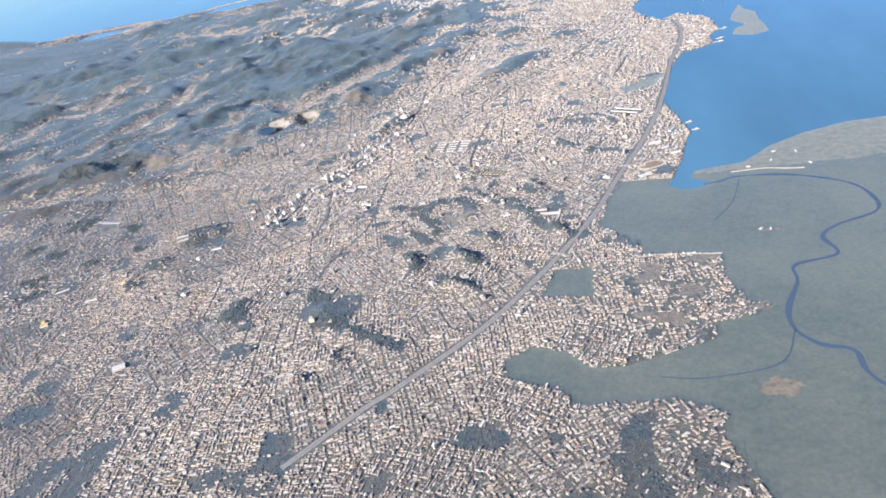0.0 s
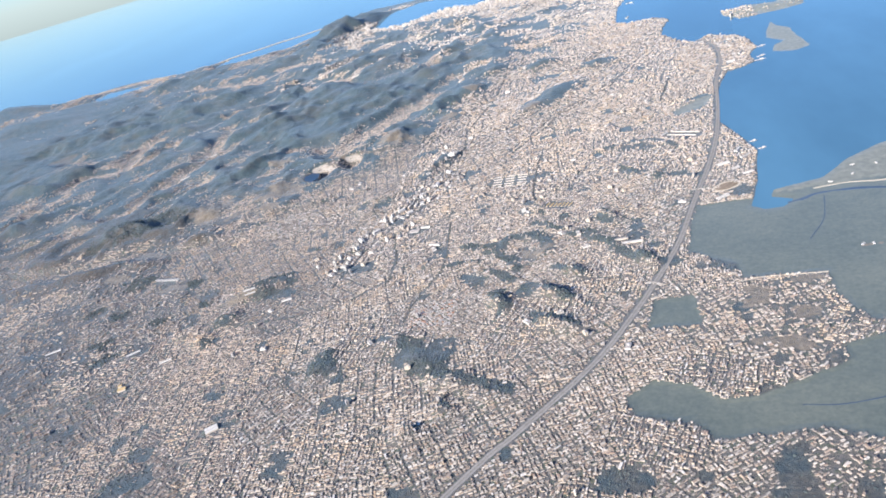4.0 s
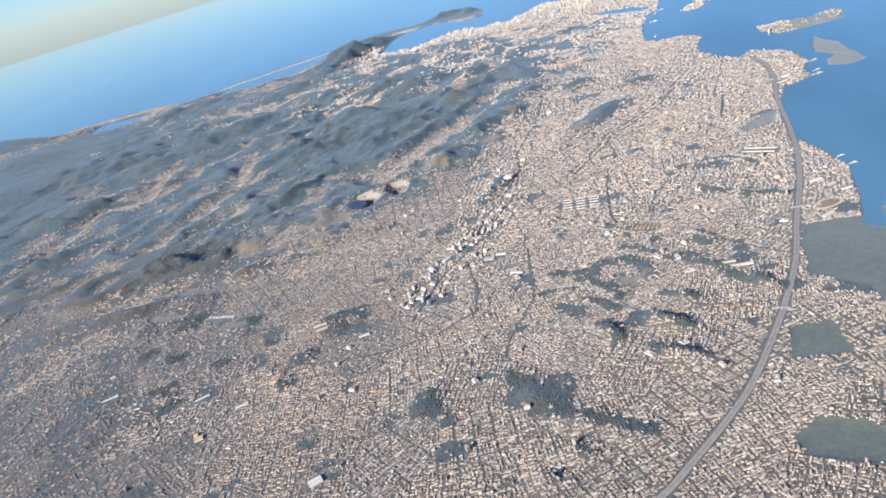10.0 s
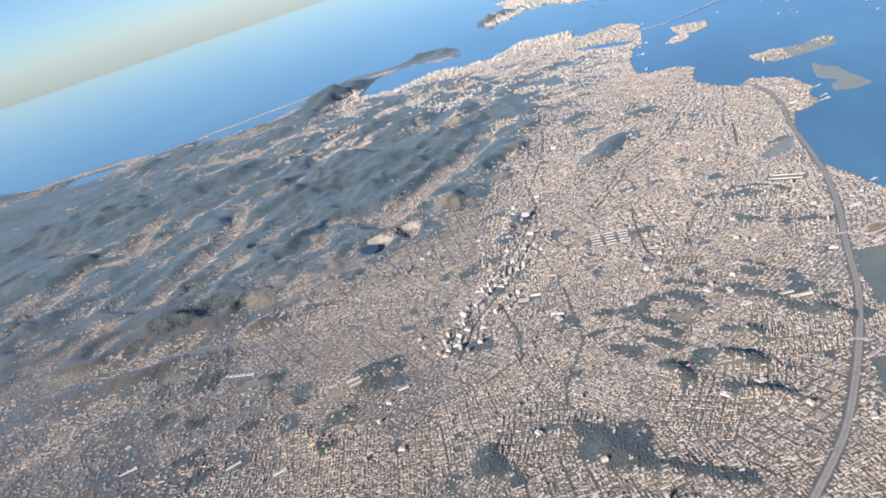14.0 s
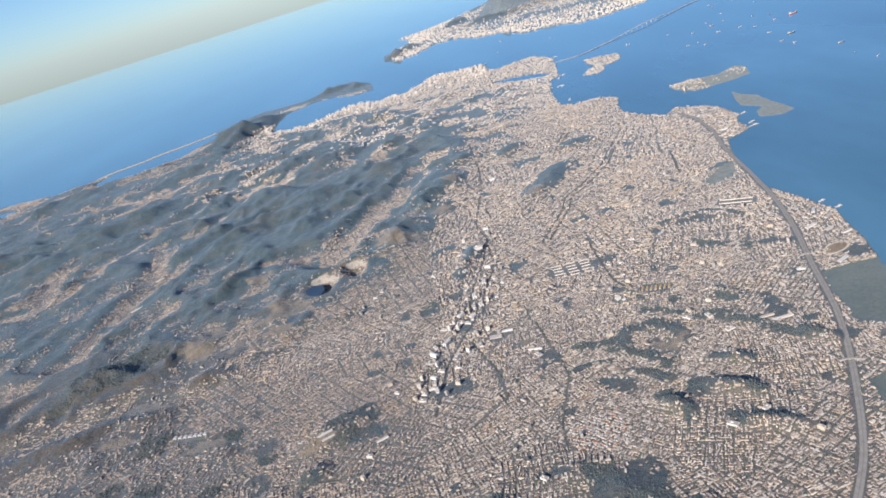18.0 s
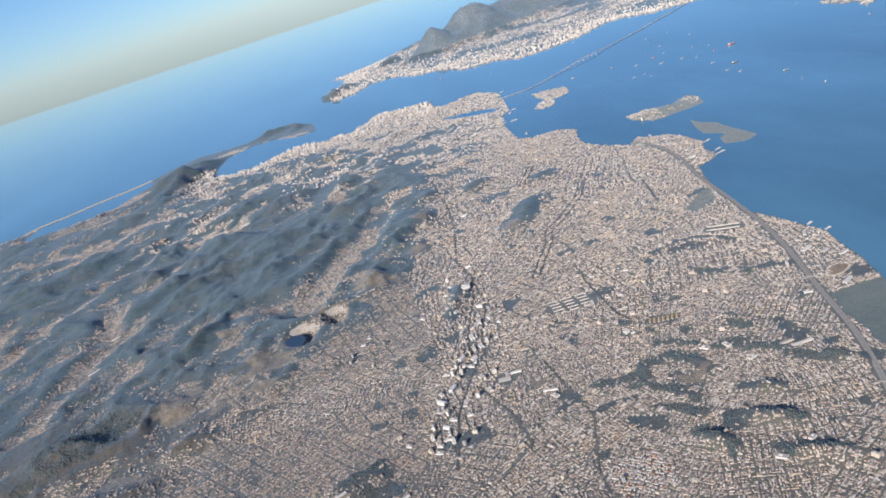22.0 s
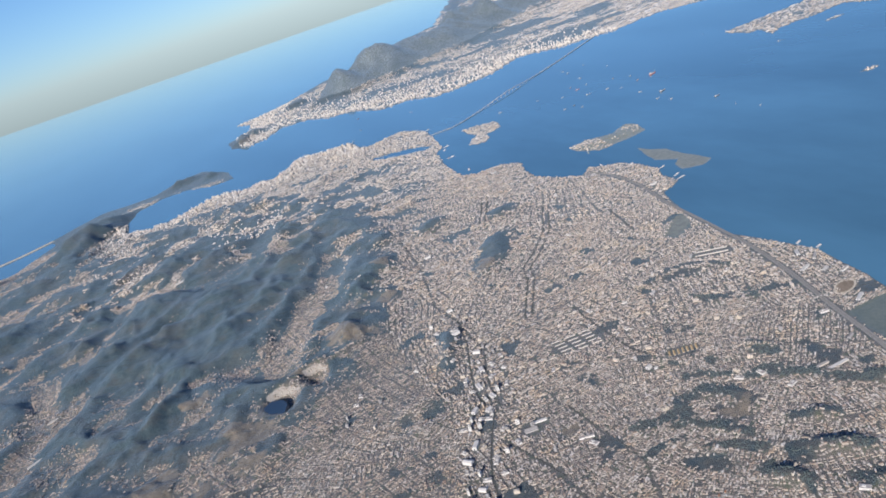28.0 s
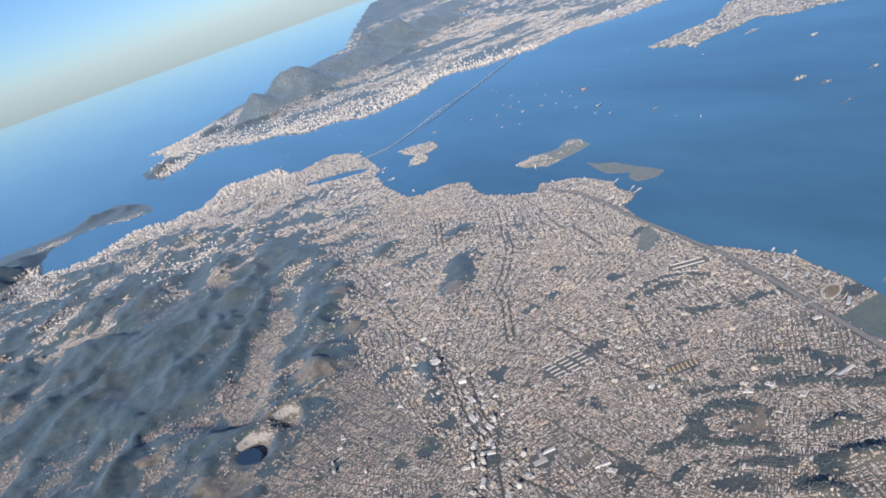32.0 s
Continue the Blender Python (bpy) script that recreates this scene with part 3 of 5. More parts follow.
# Built-up strips along the valleys of the green hills
VALLEYS = [[(-250, 380), (-234, 451), (-218, 473), (-195, 512), (-156, 558)], [(-305, 500), (-290, 560), (-240, 640), (-217, 694), (-170, 740)],
           [(-362, 769), (-294, 738), (-217, 700)], [(-130, 610), (-91, 644), (-81, 692), (-60, 760)], [(-330, 900), (-299, 940), (-238, 985), (-200, 900), (-150, 860)],
           [(-362, 718), (-331, 714), (-312, 739), (-287, 768), (-255, 776), (-221, 772)], [(-246, 559), (-222, 562), (-203, 570), (-200, 609), (-192, 666), (-161, 644)],
           [(-235, 936), (-213, 804), (-136, 786), (-80, 713), (-46, 720)], [(-201, 661), (-141, 620), (-113, 609)], [(-358, 371), (-351, 398), (-358, 449), (-356, 492), (-321, 499), (-333, 557)],
           [(-500, 830), (-396, 788), (-330, 761), (-275, 786), (-232, 785)], [(-102, 416), (-87, 439), (-73, 479), (-68, 495)], [(-213, 1064), (-173, 1051), (-110, 1027)], [(-230, 476), (-239, 546)],
           [(-300, 300), (-230, 300), (-190, 310), (-150, 300)], [(-420, 560), (-340, 560), (-290, 570)], [(-120, 445), (-104, 425), (-85, 455), (-60, 480), (-40, 560)]]
HIGHWAY = [(20, 102), (36, 124), (44, 133), (62, 156), (72, 172), (86, 201), (98, 231), (107, 263), (118, 300), (126, 335), (132, 375), (137, 415), (144, 448), (147, 480), (144, 505), (125, 545)]
AVENUES = [[(92, 489), (74, 452), (56, 428), (42, 413), (37, 397), (26, 376), (18, 360)], [(95, 487), (77, 450), (59, 425), (45, 410), (40, 395), (29, 374), (21, 359)], [(75, 556), (63, 528), (52, 503)],
           [(79, 555), (67, 527), (56, 502)], [(3, 584), (2, 507), (-2, 466), (-11, 416), (-8, 386), (-9, 367), (-8, 351), (-12, 340), (-18, 319), (-20, 305), (-26, 297), (-32, 285), (-39, 268), (-42, 254), (-46, 236)],
           [(-8, 387), (-13, 360), (-19, 341), (-24, 323), (-25, 309)], [(39, 350), (38, 325), (38, 301), (40, 290)], [(-28, 282), (-21, 257), (-19, 236), (-34, 223), (-53, 217), (-82, 216), (-106, 222)], [(0, 283), (4, 238), (-4, 212), (-5, 200)], [(113, 440), (104, 397)]]


SUBURB = [(-370, 310), (-250, 255), (-150, 295), (-165, 400), (-225, 490), (-330, 550), (-385, 450)]
DEEP_FOREST = [(-205, 470), (-110, 440), (-92, 515), (-55, 545), (-85, 640), (-150, 650), (-190, 570)]
WEST_GREEN = [(-112, 335), (-56, 385), (-32, 430), (-10, 490), (6, 560), (4, 640), (-20, 760), (-90, 860), (-180, 890), (-420, 960), (-2200, 950), (-2200, 300), (-300, 290), (-190, 262), (-140, 300)]
QUARRIES = [(-82, 394, 6.5), (-101, 385, 8.0)]


def quarry_reach(x, y, cx, cy, r):
    """Below 1 inside a pit that opens towards the town."""
    return np.hypot((x - cx) * 0.8, np.where(y < cy, (y - cy) * 0.5, (y - cy) * 0.9)) / r * (1 + 0.3 * (fbm(x, y, 4.0, 33, 2) - 0.5))


def rock_face(x, y):
    out = np.zeros(np.shape(x))
    for cx, cy, r in QUARRIES:
        d = quarry_reach(x, y, cx, cy, r)
        out = np.maximum(out, np.clip((1.0 - d) * 6, 0, 1) * np.clip((y - cy - 1.0 + 0.25 * (x - cx)) / 2.0, 0, 1) * np.clip((d - 0.5) * 6, 0, 1))
    return out


def valley_floor(x, y):
    """1 along the built-up valleys, 0 away from them."""
    out = np.zeros(np.shape(x))
    wide = 8 + 0.005 * np.maximum(y, 0)
    for line in VALLEYS:
        p = np.array(line)
        near = (x > p[:, 0].min() - 20) & (x < p[:, 0].max() + 20) & (y > p[:, 1].min() - 20) & (y < p[:, 1].max() + 20)
        if near.any():
            out[near] = np.maximum(out[near], np.clip(1.4 - off_line(x[near], y[near], line) / wide[near], 0, 1))
    return out


def hills(x, y):
    total = np.zeros(np.shape(x))
    for cx, cy, a, b, turn, h in HILLS:
        near = (np.abs(x - cx) < 3.2 * max(a, b)) & (np.abs(y - cy) < 3.2 * max(a, b))
        if not near.any():
            continue
        dx, dy = x[near] - cx, y[near] - cy
        c, s = math.cos(radians(turn)), math.sin(radians(turn))
        u, v = (dx * c + dy * s) / a, (-dx * s + dy * c) / b
        total[near] += (h * np.exp(-0.9 * (u * u + v * v) ** 1.15)) ** 2
    for line, wide, h in RIDGES:
        p = np.array(line)
        near = (x > p[:, 0].min() - 14) & (x < p[:, 0].max() + 14) & (y > p[:, 1].min() - 14) & (y < p[:, 1].max() + 14)
        if near.any():
            crest = 0.3 * h * (0.45 + 1.1 * fbm(x[near], y[near], 6.0, 25, 2))
            total[near] += (crest * np.exp(-(off_line(x[near], y[near], line) / wide) ** 2)) ** 2
    wx, wy = x + 16 * (fbm(x, y, 34.0, 5, 3) - 0.5), y + 16 * (fbm(x, y, 34.0, 6, 3) - 0.5)
    green = np.clip(signed(x, y, WEST_GREEN) / 30.0 + 0.35, 0, 1) * np.clip((1150 - y) / 150, 0, 1)
    near = np.clip((-118 - x) / 40, 0, 1) * np.clip((345 - y) / 40, 0, 1)
    swell = np.maximum(green * (3.2 + 2.4 * fbm(x, y, 110.0, 7, 2)), 1.5 * near)
    total = np.sqrt(np.maximum(total, 0) + swell**2)
    relief = (0.36 + 1.0 * eroded(wx, wy, 27.0, 3)) * (1 - 0.75 * valley_floor(x, y))
    even = np.clip((total - 6.0) / 8.0, 0, 0.75)
    relief = relief * (1 - even) + even * (0.6 + 0.45 * relief)
    low = 0.55 + 0.8 * fbm(x, y, 6.0, 8, 3)
    wild = np.clip(np.maximum(green, near) * 2, 0, 1)
    wild = np.maximum(wild, np.clip(total / 3.0 - 1.0, 0, 1))
    rough = relief * wild + low * (1 - wild)
    for cx, cy, r in QUARRIES:
        kept = np.clip(2.6 - np.hypot(x - cx, y - cy) / r, 0, 1)
        rough = rough * (1 - kept) + kept
    calm = np.clip((y - 1150) / 150, 0, 1)
    rough = rough * (1 - calm) + calm * (0.6 + 0.55 * eroded(wx, wy, 85.0, 17))
    total = total * np.clip(rough, 0.12, 1.6)
    for cx, cy, r in QUARRIES:
        total = total * np.clip((quarry_reach(x, y, cx, cy, r) - 0.4) / 0.62, 0.02, 1)
    return total


def woodlots(x, y):
    out = np.zeros(np.shape(x))
    for cx, cy, a, b, turn in WOODLOTS:
        c, s = math.cos(radians(turn)), math.sin(radians(turn))
        reach = 7 + 0.2 * a
        wx, wy = x - cx + reach * (fbm(x, y, 4.5 + 0.1 * a, 67, 3) - 0.5), y - cy + reach * (fbm(x, y, 4.5 + 0.1 * a, 68, 3) - 0.5)
        out = np.maximum(out, np.clip(2.2 - 2 * np.hypot((wx * c + wy * s) / a, (-wx * s + wy * c) / b), 0, 1))
    wx, wy = x + 4 * (fbm(x, y, 5.0, 69, 3) - 0.5), y + 4 * (fbm(x, y, 5.0, 70, 3) - 0.5)
    for line, wide in CRESTS:
        p = np.array(line)
        near = (x > p[:, 0].min() - 9) & (x < p[:, 0].max() + 9) & (y > p[:, 1].min() - 9) & (y < p[:, 1].max() + 9)
        if near.any():
            thin = np.clip((fbm(x[near], y[near], 6.0, 71, 3) - 0.25) * 8, 0.1, 1)
            out[near] = np.maximum(out[near], thin * np.clip(2.5 - 1.35 * off_line(wx[near], wy[near], line) / wide, 0, 1))
    return out


def meadow(x, y):
    """Pale rough grass on the low islands, the spit and the open town hills."""
    out = np.clip(np.maximum(signed(x, y, ISLAND_B), signed(x, y, ISLAND_A)) / 3.0 + 1, 0, 1)
    out = np.maximum(out, np.clip((y - 255) / 6, 0, 1) * np.clip((x - 133) / 5, 0, 1) * np.clip((310 - y) / 5, 0, 1))
    for cx, cy, a, b, turn in ((120, 382, 16, 7, 40), (46, 430, 10, 5, 57)):
        c, s = math.cos(radians(turn)), math.sin(radians(turn))
        u, v = ((x - cx) * c + (y - cy) * s) / a, (-(x - cx) * s + (y - cy) * c) / b
        out = np.maximum(out, 0.75 * np.clip(2.4 - 2 * np.hypot(u, v), 0, 1))
    return out * np.clip(0.4 + 1.2 * fbm(x, y, 12.0, 65, 3), 0, 1)


def bare_land(x, y):
    out = np.zeros(np.shape(x))
    for cx, cy, a, b, turn in BARE:
        c, s = math.cos(radians(turn)), math.sin(radians(turn))
        wx = x - cx + 1.5 * a * (fbm(x, y, a * 0.9, 57, 3) - 0.5)
        wy = y - cy + 1.5 * b * (fbm(x, y, a * 0.9, 58, 3) - 0.5)
        u, v = (wx * c + wy * s) / a, (-wx * s + wy * c) / b
        out = np.maximum(out, np.clip(1.3 - np.sqrt(u * u + v * v), 0, 1))
    return np.clip(out * (0.2 + 1.6 * fbm(x, y, 9.0, 53, 4)), 0, 1)


def shore(x, y):
    best = signed(x, y, MAINLAND)
    for poly in (FAR_CITY, AIRPORT_ISLAND, ISLAND_A, ISLAND_B, NAVY_ISLAND):
        best = np.maximum(best, signed(x, y, poly))
    for cx, cy, a, b in ISLETS:
        best = np.maximum(best, (1 - np.hypot((x - cx) / a, (y - cy) / b)) * b)
    for poly in (LAGOON_A, LAGOON_B, BASIN):
        best = np.minimum(best, -signed(x, y, poly))
    return best + 1.6 * (fbm(x, y, 7.0, 21, 3) - 0.5) * np.clip(np.maximum(y, 200) / 400, 0.5, 3)


def marsh(x, y):
    edge = np.maximum(np.maximum(signed(x, y, MARSH), np.maximum(signed(x, y, SWAMP_POND), signed(x, y, LOW_GROUND))), signed(x, y, ISLAND_B))
    return edge + 1.3 * (fbm(x, y, 5.0, 31, 3) - 0.5)


def above_sea(high, sea):
    """The land's height, sloping down to its shore."""
    return np.clip(sea * 0.12, -0.6, 0.3) + high * np.clip(sea / (5.0 + 1.3 * high), 0, 1)


def ground_height(x, y, sea=None):
    sea = shore(x, y) if sea is None else sea
    return above_sea(hills(x, y), sea)



def urban(x, y, h, sea, wet):
    """How built-up the land is, 0 to 1."""
    broad, mid = fbm(x, y, 60.0, 41, 4), fbm(x, y, 14.0, 43, 3)
    out = 0.95 - 0.9 * np.clip((mid - 0.68 - 0.05 * np.clip((y - 280) / 40, 0, 1)) * 16, 0, 1)
    inside = np.clip(signed(x, y, WEST_GREEN) / 34.0 + 0.45 + 2.2 * (broad - 0.5), 0, 1)
    strips = valley_floor(x, y)
    edge_of_town = np.clip(1 - signed(x, y, WEST_GREEN) / 90.0, 0, 1)
    lanes = np.clip((ridged(x, y, 34.0, 45, 3) - 0.66) * 9, 0, 1)
    green = np.maximum(np.clip((broad - 0.42 + 0.15 * edge_of_town) * 6, 0, 1) * np.clip((mid - 0.38) * 9, 0, 0.7), strips * np.clip((mid - 0.34) * 10, 0, 0.85))
    green = np.maximum(green, np.maximum(0.35 * lanes * np.clip((mid - 0.45) * 8, 0, 1), 0.004))
    green = np.clip((green - 0.22) * 2.0, 0, 0.85)
    suburb = np.clip(signed(x, y, SUBURB) / 25.0 + 0.4, 0, 1)
    green = np.maximum(green, suburb * np.clip((fbm(x, y, 20.0, 51, 4) - 0.49) * 9, 0, 0.48))
    green = green * (1 - 0.92 * np.clip(signed(x, y, DEEP_FOREST) / 14.0 + 0.5, 0, 1))
    out = out * (1 - inside) + inside * green
    left = np.clip((-100 - x) / 90, 0, 1) * np.clip((330 - y) / 40, 0, 1)
    out = out * (1 - left) + left * np.clip((fbm(x, y, 14.0, 49, 4) - 0.48) * 9, 0.15, 0.52)
    far = np.clip((y - 1020) / 60, 0, 1) * np.clip((x + 80) / 60, 0, 1)
    out = out * (1 - far) + far * np.clip((broad - 0.36) * 6, 0, 1) * np.clip((mid - 0.3) * 5, 0.3, 1)
    sunny = np.clip((h - hills(x - 0.6, y - 1.3)) * 4.0 + 0.2, 0, 1) * np.clip((x + 120) / 20, 0, 1)
    out = out * np.clip((1.2 - h / (1.1 + 2.4 * sunny + 2.2 * np.clip((-40 - x) / 40, 0, 1) + 0.004 * np.maximum(y - 200, 0))) * 3.0, 0, 1)
    out = out * (1 - 0.96 * woodlots(x, y))
    mixed = np.clip((y - 520) / 60, 0, 1) * np.clip((80 - x + 0.1 * (y - 600)) / 60, 0, 1) * np.clip((880 - y) / 60, 0, 1) * np.clip(sea / 30, 0, 1)
    out = out * (1 - mixed) + mixed * np.minimum(out, np.clip((fbm(x, y, 22.0, 47, 3) - 0.42) * 12, 0, 0.95))
    fringe = np.clip((x - 92) / 40, 0, 1) * np.clip((205 - y) / 10, 0, 1)
    out = out * (1 - fringe * np.clip(1.1 - 2.2 * (fbm(x, y, 10.0, 55, 3) - 0.3), 0, 0.85) * 0.45)
    isl = signed(x, y, ISLAND_B) > -2
    out = np.where(isl, 0.02, out)
    out = np.where(signed(x, y, ISLAND_A) > -2, np.where(x < 183 + 2 * mid, 0.7, np.clip((mid - 0.56) * 6, 0, 0.25)), out)
    out = np.where((y > 985) & (x < -60), np.minimum(out, strips * 0.5), out)
    return np.where((sea < 0.6) | (wet > 0), 0, out) * np.clip(1 - 1.2 * bare_land(x, y), 0, 1)


# ---- land: one sheet, shaped by shores and hills ----
def axis(stops):
    return np.concatenate([np.arange(a, b, s) for a, b, s in stops])


gx = axis([(-2200, -500, 40), (-500, -230, 4), (-230, 230, 1.7), (230, 500, 5), (500, 800, 9), (800, 1500, 25), (1500, 4300, 100)])
gy = axis([(-400, -160, 40), (-160, 60, 5), (60, 110, 5), (110, 440, 1.7), (440, 720, 3), (720, 1160, 6), (1160, 2100, 9), (2100, 4400, 80)])
X, Y = np.meshgrid(gx, gy)
SEA = shore(X, Y)
WET = marsh(X, Y)
HIGH = hills(X, Y)
Z = above_sea(HIGH, SEA)
nx, ny = len(gx), len(gy)
ids = np.arange(nx * ny).reshape(ny, nx)
quads = np.stack([ids[:-1, :-1], ids[:-1, 1:], ids[1:, 1:], ids[1:, :-1]], -1).reshape(-1, 4)
land_mask = (np.stack([SEA[:-1, :-1], SEA[:-1, 1:], SEA[1:, 1:], SEA[1:, :-1]], -1) > -6).any(-1).ravel()
land = mesh_object("ground", np.stack([X, Y, Z], -1).reshape(-1, 3), [quads[land_mask]], M_LAND, smooth=True)
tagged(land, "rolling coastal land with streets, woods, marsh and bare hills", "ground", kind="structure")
for name, values in (("urban", urban(X, Y, HIGH, SEA, WET)), ("swamp", np.clip(WET / 3 + 0.5, 0, 1)), ("bare", bare_land(X, Y)), ("rock", rock_face(X, Y)), ("meadow", meadow(X, Y)), ("hazy_granite", np.clip((HIGH - 5.0) / 4.0, 0, 1) * np.clip((Y - 1120) / 60, 0, 1))):
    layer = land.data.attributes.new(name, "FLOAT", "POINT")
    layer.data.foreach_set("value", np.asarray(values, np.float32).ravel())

# ---- sea: one sheet to the horizon ----
ring = [0, 120, 300, 600, 1200, 2400, 4000, 7000]
sv, sf = [], []
for r in ring[1:]:
    for k in range(96):
        sv.append((r * math.cos(k * math.tau / 96), 300 + r * math.sin(k * math.tau / 96), 0.0))
sv.append((0, 300, 0))
sf3 = [(len(sv) - 1, k, (k + 1) % 96) for k in range(96)]
sf4 = [(n * 96 + k, (n + 1) * 96 + k, (n + 1) * 96 + (k + 1) % 96, n * 96 + (k + 1) % 96) for n in range(len(ring) - 2) for k in range(96)]
tagged(mesh_object("water", sv, [np.array(sf3), np.array(sf4)], M_BAY), "deep blue bay and open sea reaching the horizon", "sea", kind="structure")


def height_at(x, y):
    return float(ground_height(np.array([float(x)]), np.array([float(y)]))[0])


def ribbon(name, line, width, material, lift, label="", category="", kind="structure", thick=0.25, level=None, wobble=0.0):
    """A road or stream: a band with thickness along a line, lying on the land."""
    p = smooth_line(line, 1.6)
    d = np.gradient(p, axis=0)
    d /= np.linalg.norm(d, axis=1)[:, None]
    side = np.stack([-d[:, 1], d[:, 0]], 1)
    w = width * (1 + wobble * (fbm(p[:, 0], p[:, 1], 6.0, 77, 2) - 0.5))[:, None] / 2 if wobble else np.full((len(p), 1), width / 2)
    z = np.full(len(p), level) if level is not None else ground_height(p[:, 0], p[:, 1]) + lift
    if level is None:
        z = np.convolve(np.pad(z, 4, mode="edge"), np.ones(9) / 9, "valid")
        z = np.maximum(z, ground_height(p[:, 0], p[:, 1]) + lift * 0.6)
    top_l, top_r = np.c_[p + side * w, z], np.c_[p - side * w, z]
    drop = np.array([0, 0, thick])
    v = np.stack([top_l, top_r, top_r - drop, top_l - drop], 1).reshape(-1, 3)
    b = np.arange(len(p) - 1)[:, None] * 4
    faces = np.concatenate([b + [0, 1, 5, 4], b + [1, 2, 6, 5], b + [3, 0, 4, 7]])
    ob = mesh_object(name, v, [faces[:, ::-1]], material)
    return tagged(ob, label, category, kind=kind)


ribbon("road", HIGHWAY, 1.9, M_ASPHALT, 0.10, "wide grey coastal motorway with two carriageways", "road")
ribbon("trim", HIGHWAY, 0.16, M_MEDIAN, 0.14, "narrow planted strip between two carriageways", "verge")
for k, line in enumerate(AVENUES):
    ribbon("road", line, 0.9 if k in (2, 3) else 0.6 if k < 2 else 0.42, M_AVENUE, 0.08, "dark straight avenue between rows of houses", "road")
RIVER = [(136, 249), (144, 249), (152, 252), (170, 249), (187, 238), (192, 225), (190, 215), (177, 208), (171, 201), (173, 190), (160, 185), (159, 176), (154, 162), (154, 152), (159, 145), (166, 142), (167, 133), (172, 126), (190, 112)]
ribbon("river", RIVER, 1.35, M_RIVER, 0.05, "winding dark blue tidal river through mangrove", "river", wobble=1.2)
ribbon("river", [(154, 152), (148, 138), (130, 133), (118, 134)], 0.32, M_RIVER, 0.05, "thin muddy creek through mangrove", "river", wobble=0.8)
ribbon("river", [(152, 249), (150, 240), (147, 230), (140, 218)], 0.32, M_RIVER, 0.05, "thin muddy creek through mangrove", "river", wobble=0.8)
ribbon("beach", [(150, 256.5), (154, 257), (163, 257), (170, 255), (176, 254)], 0.7, M_SAND, 0.1, "pale sandy bank beside a tidal river", "beach", wobble=1.4)
ribbon("road", [(113, 197), (122, 197.5), (140, 195.5)], 0.7, M_SAND, 0.08, "pale dirt track along the edge of mangrove", "road", wobble=0.5)
ribbon("beach", [(-560, 974), (-539, 960), (-501, 945), (-470, 966), (-449, 993), (-413, 1008), (-387, 1025), (-349, 1040), (-317, 1060)], 8.0, M_SAND, 0.14, "long pale sand beach facing the ocean", "beach", thick=1.2, level=0.45)


# ---- houses by district ----
def districts(x0, x1, y0, y1, step, seed):
    r = np.random.default_rng(seed)
    out = []
    for cx in np.arange(x0, x1 + step, step):
        for cy in np.arange(y0, y1 + step, step):
            out.append((cx + r.uniform(-0.4, 0.4) * step, cy + r.uniform(-0.4, 0.4) * step, r.uniform(0, 90)))
    return np.array(out)


def plots(x0, x1, y0, y1, step, pitch, seed, keep=1.0, street=0.8):
    """Building plots in street blocks, turned district by district: x, y, turn, ground height."""
    r = np.random.default_rng(seed)
    seeds = districts(x0, x1, y0, y1, step, seed)
    found = []
    for n, (cx, cy, turn) in enumerate(seeds):
        reach = int(step * 0.95 / pitch)
        a = np.arange(-reach, reach + 1)
        wide = pitch * street * r.uniform(0.4, 1.2)
        u = a * pitch * 1.42 + np.floor(a / r.integers(4, 10)) * wide
        v = a * pitch * 0.86 + np.floor(a / r.choice([2, 3, 4, 5])) * wide * 0.8
        U, V = np.meshgrid(u, v)
        V = V + pitch * 3.0 * (fbm(U + cx, V + cy, 16.0 * pitch, 61, 2) - 0.5)
        U = U + pitch * 2.0 * (fbm(U + cx, V + cy, 14.0 * pitch, 63, 2) - 0.5)
        bend = 0.0016 / pitch * r.uniform(-1, 1)
        V = V + bend * U * U
        c, s = math.cos(radians(turn)), math.sin(radians(turn))
        x, y = (cx + U * c - V * s).ravel(), (cy + U * s + V * c).ravel()
        ok = (x > x0) & (x < x1) & (y > y0) & (y < y1)
        x, y = x[ok], y[ok]
        d = (x - cx) ** 2 + (y - cy) ** 2
        near = np.argsort((seeds[:, 0] - cx) ** 2 + (seeds[:, 1] - cy) ** 2)[1:13]
        ok = np.ones(len(x), bool)
        for m in near:
            ok &= d < (x - seeds[m, 0]) ** 2 + (y - seeds[m, 1]) ** 2
        found.append(np.c_[x[ok], y[ok], np.full(ok.sum(), turn)])
    p = np.vstack(found)
    p = p[r.random(len(p)) < keep]
    p[:, :2] += r.normal(0, (0.15 if pitch < 1.0 else 0.3) * pitch, (len(p), 2))
    x, y = p[:, 0], p[:, 1]
    sea = shore(x, y)
    p, sea = p[sea > 0.5], sea[sea > 0.5]
    x, y = p[:, 0], p[:, 1]
    h, wet = hills(x, y), marsh(x, y)
    ok = r.random(len(p)) < urban(x, y, h, sea, wet)
    ok &= off_line(x, y, HIGHWAY) > 1.7
    for line in AVENUES:
        ok &= off_line(x, y, line) > 0.62
    for cx, cy, rad in CLEAR + OCCUPIED:
        ok &= np.hypot(x - cx, y - cy) > rad
    p, h, sea = p[ok], h[ok], sea[ok]
    z = above_sea(h, sea)
    return np.c_[p, z]


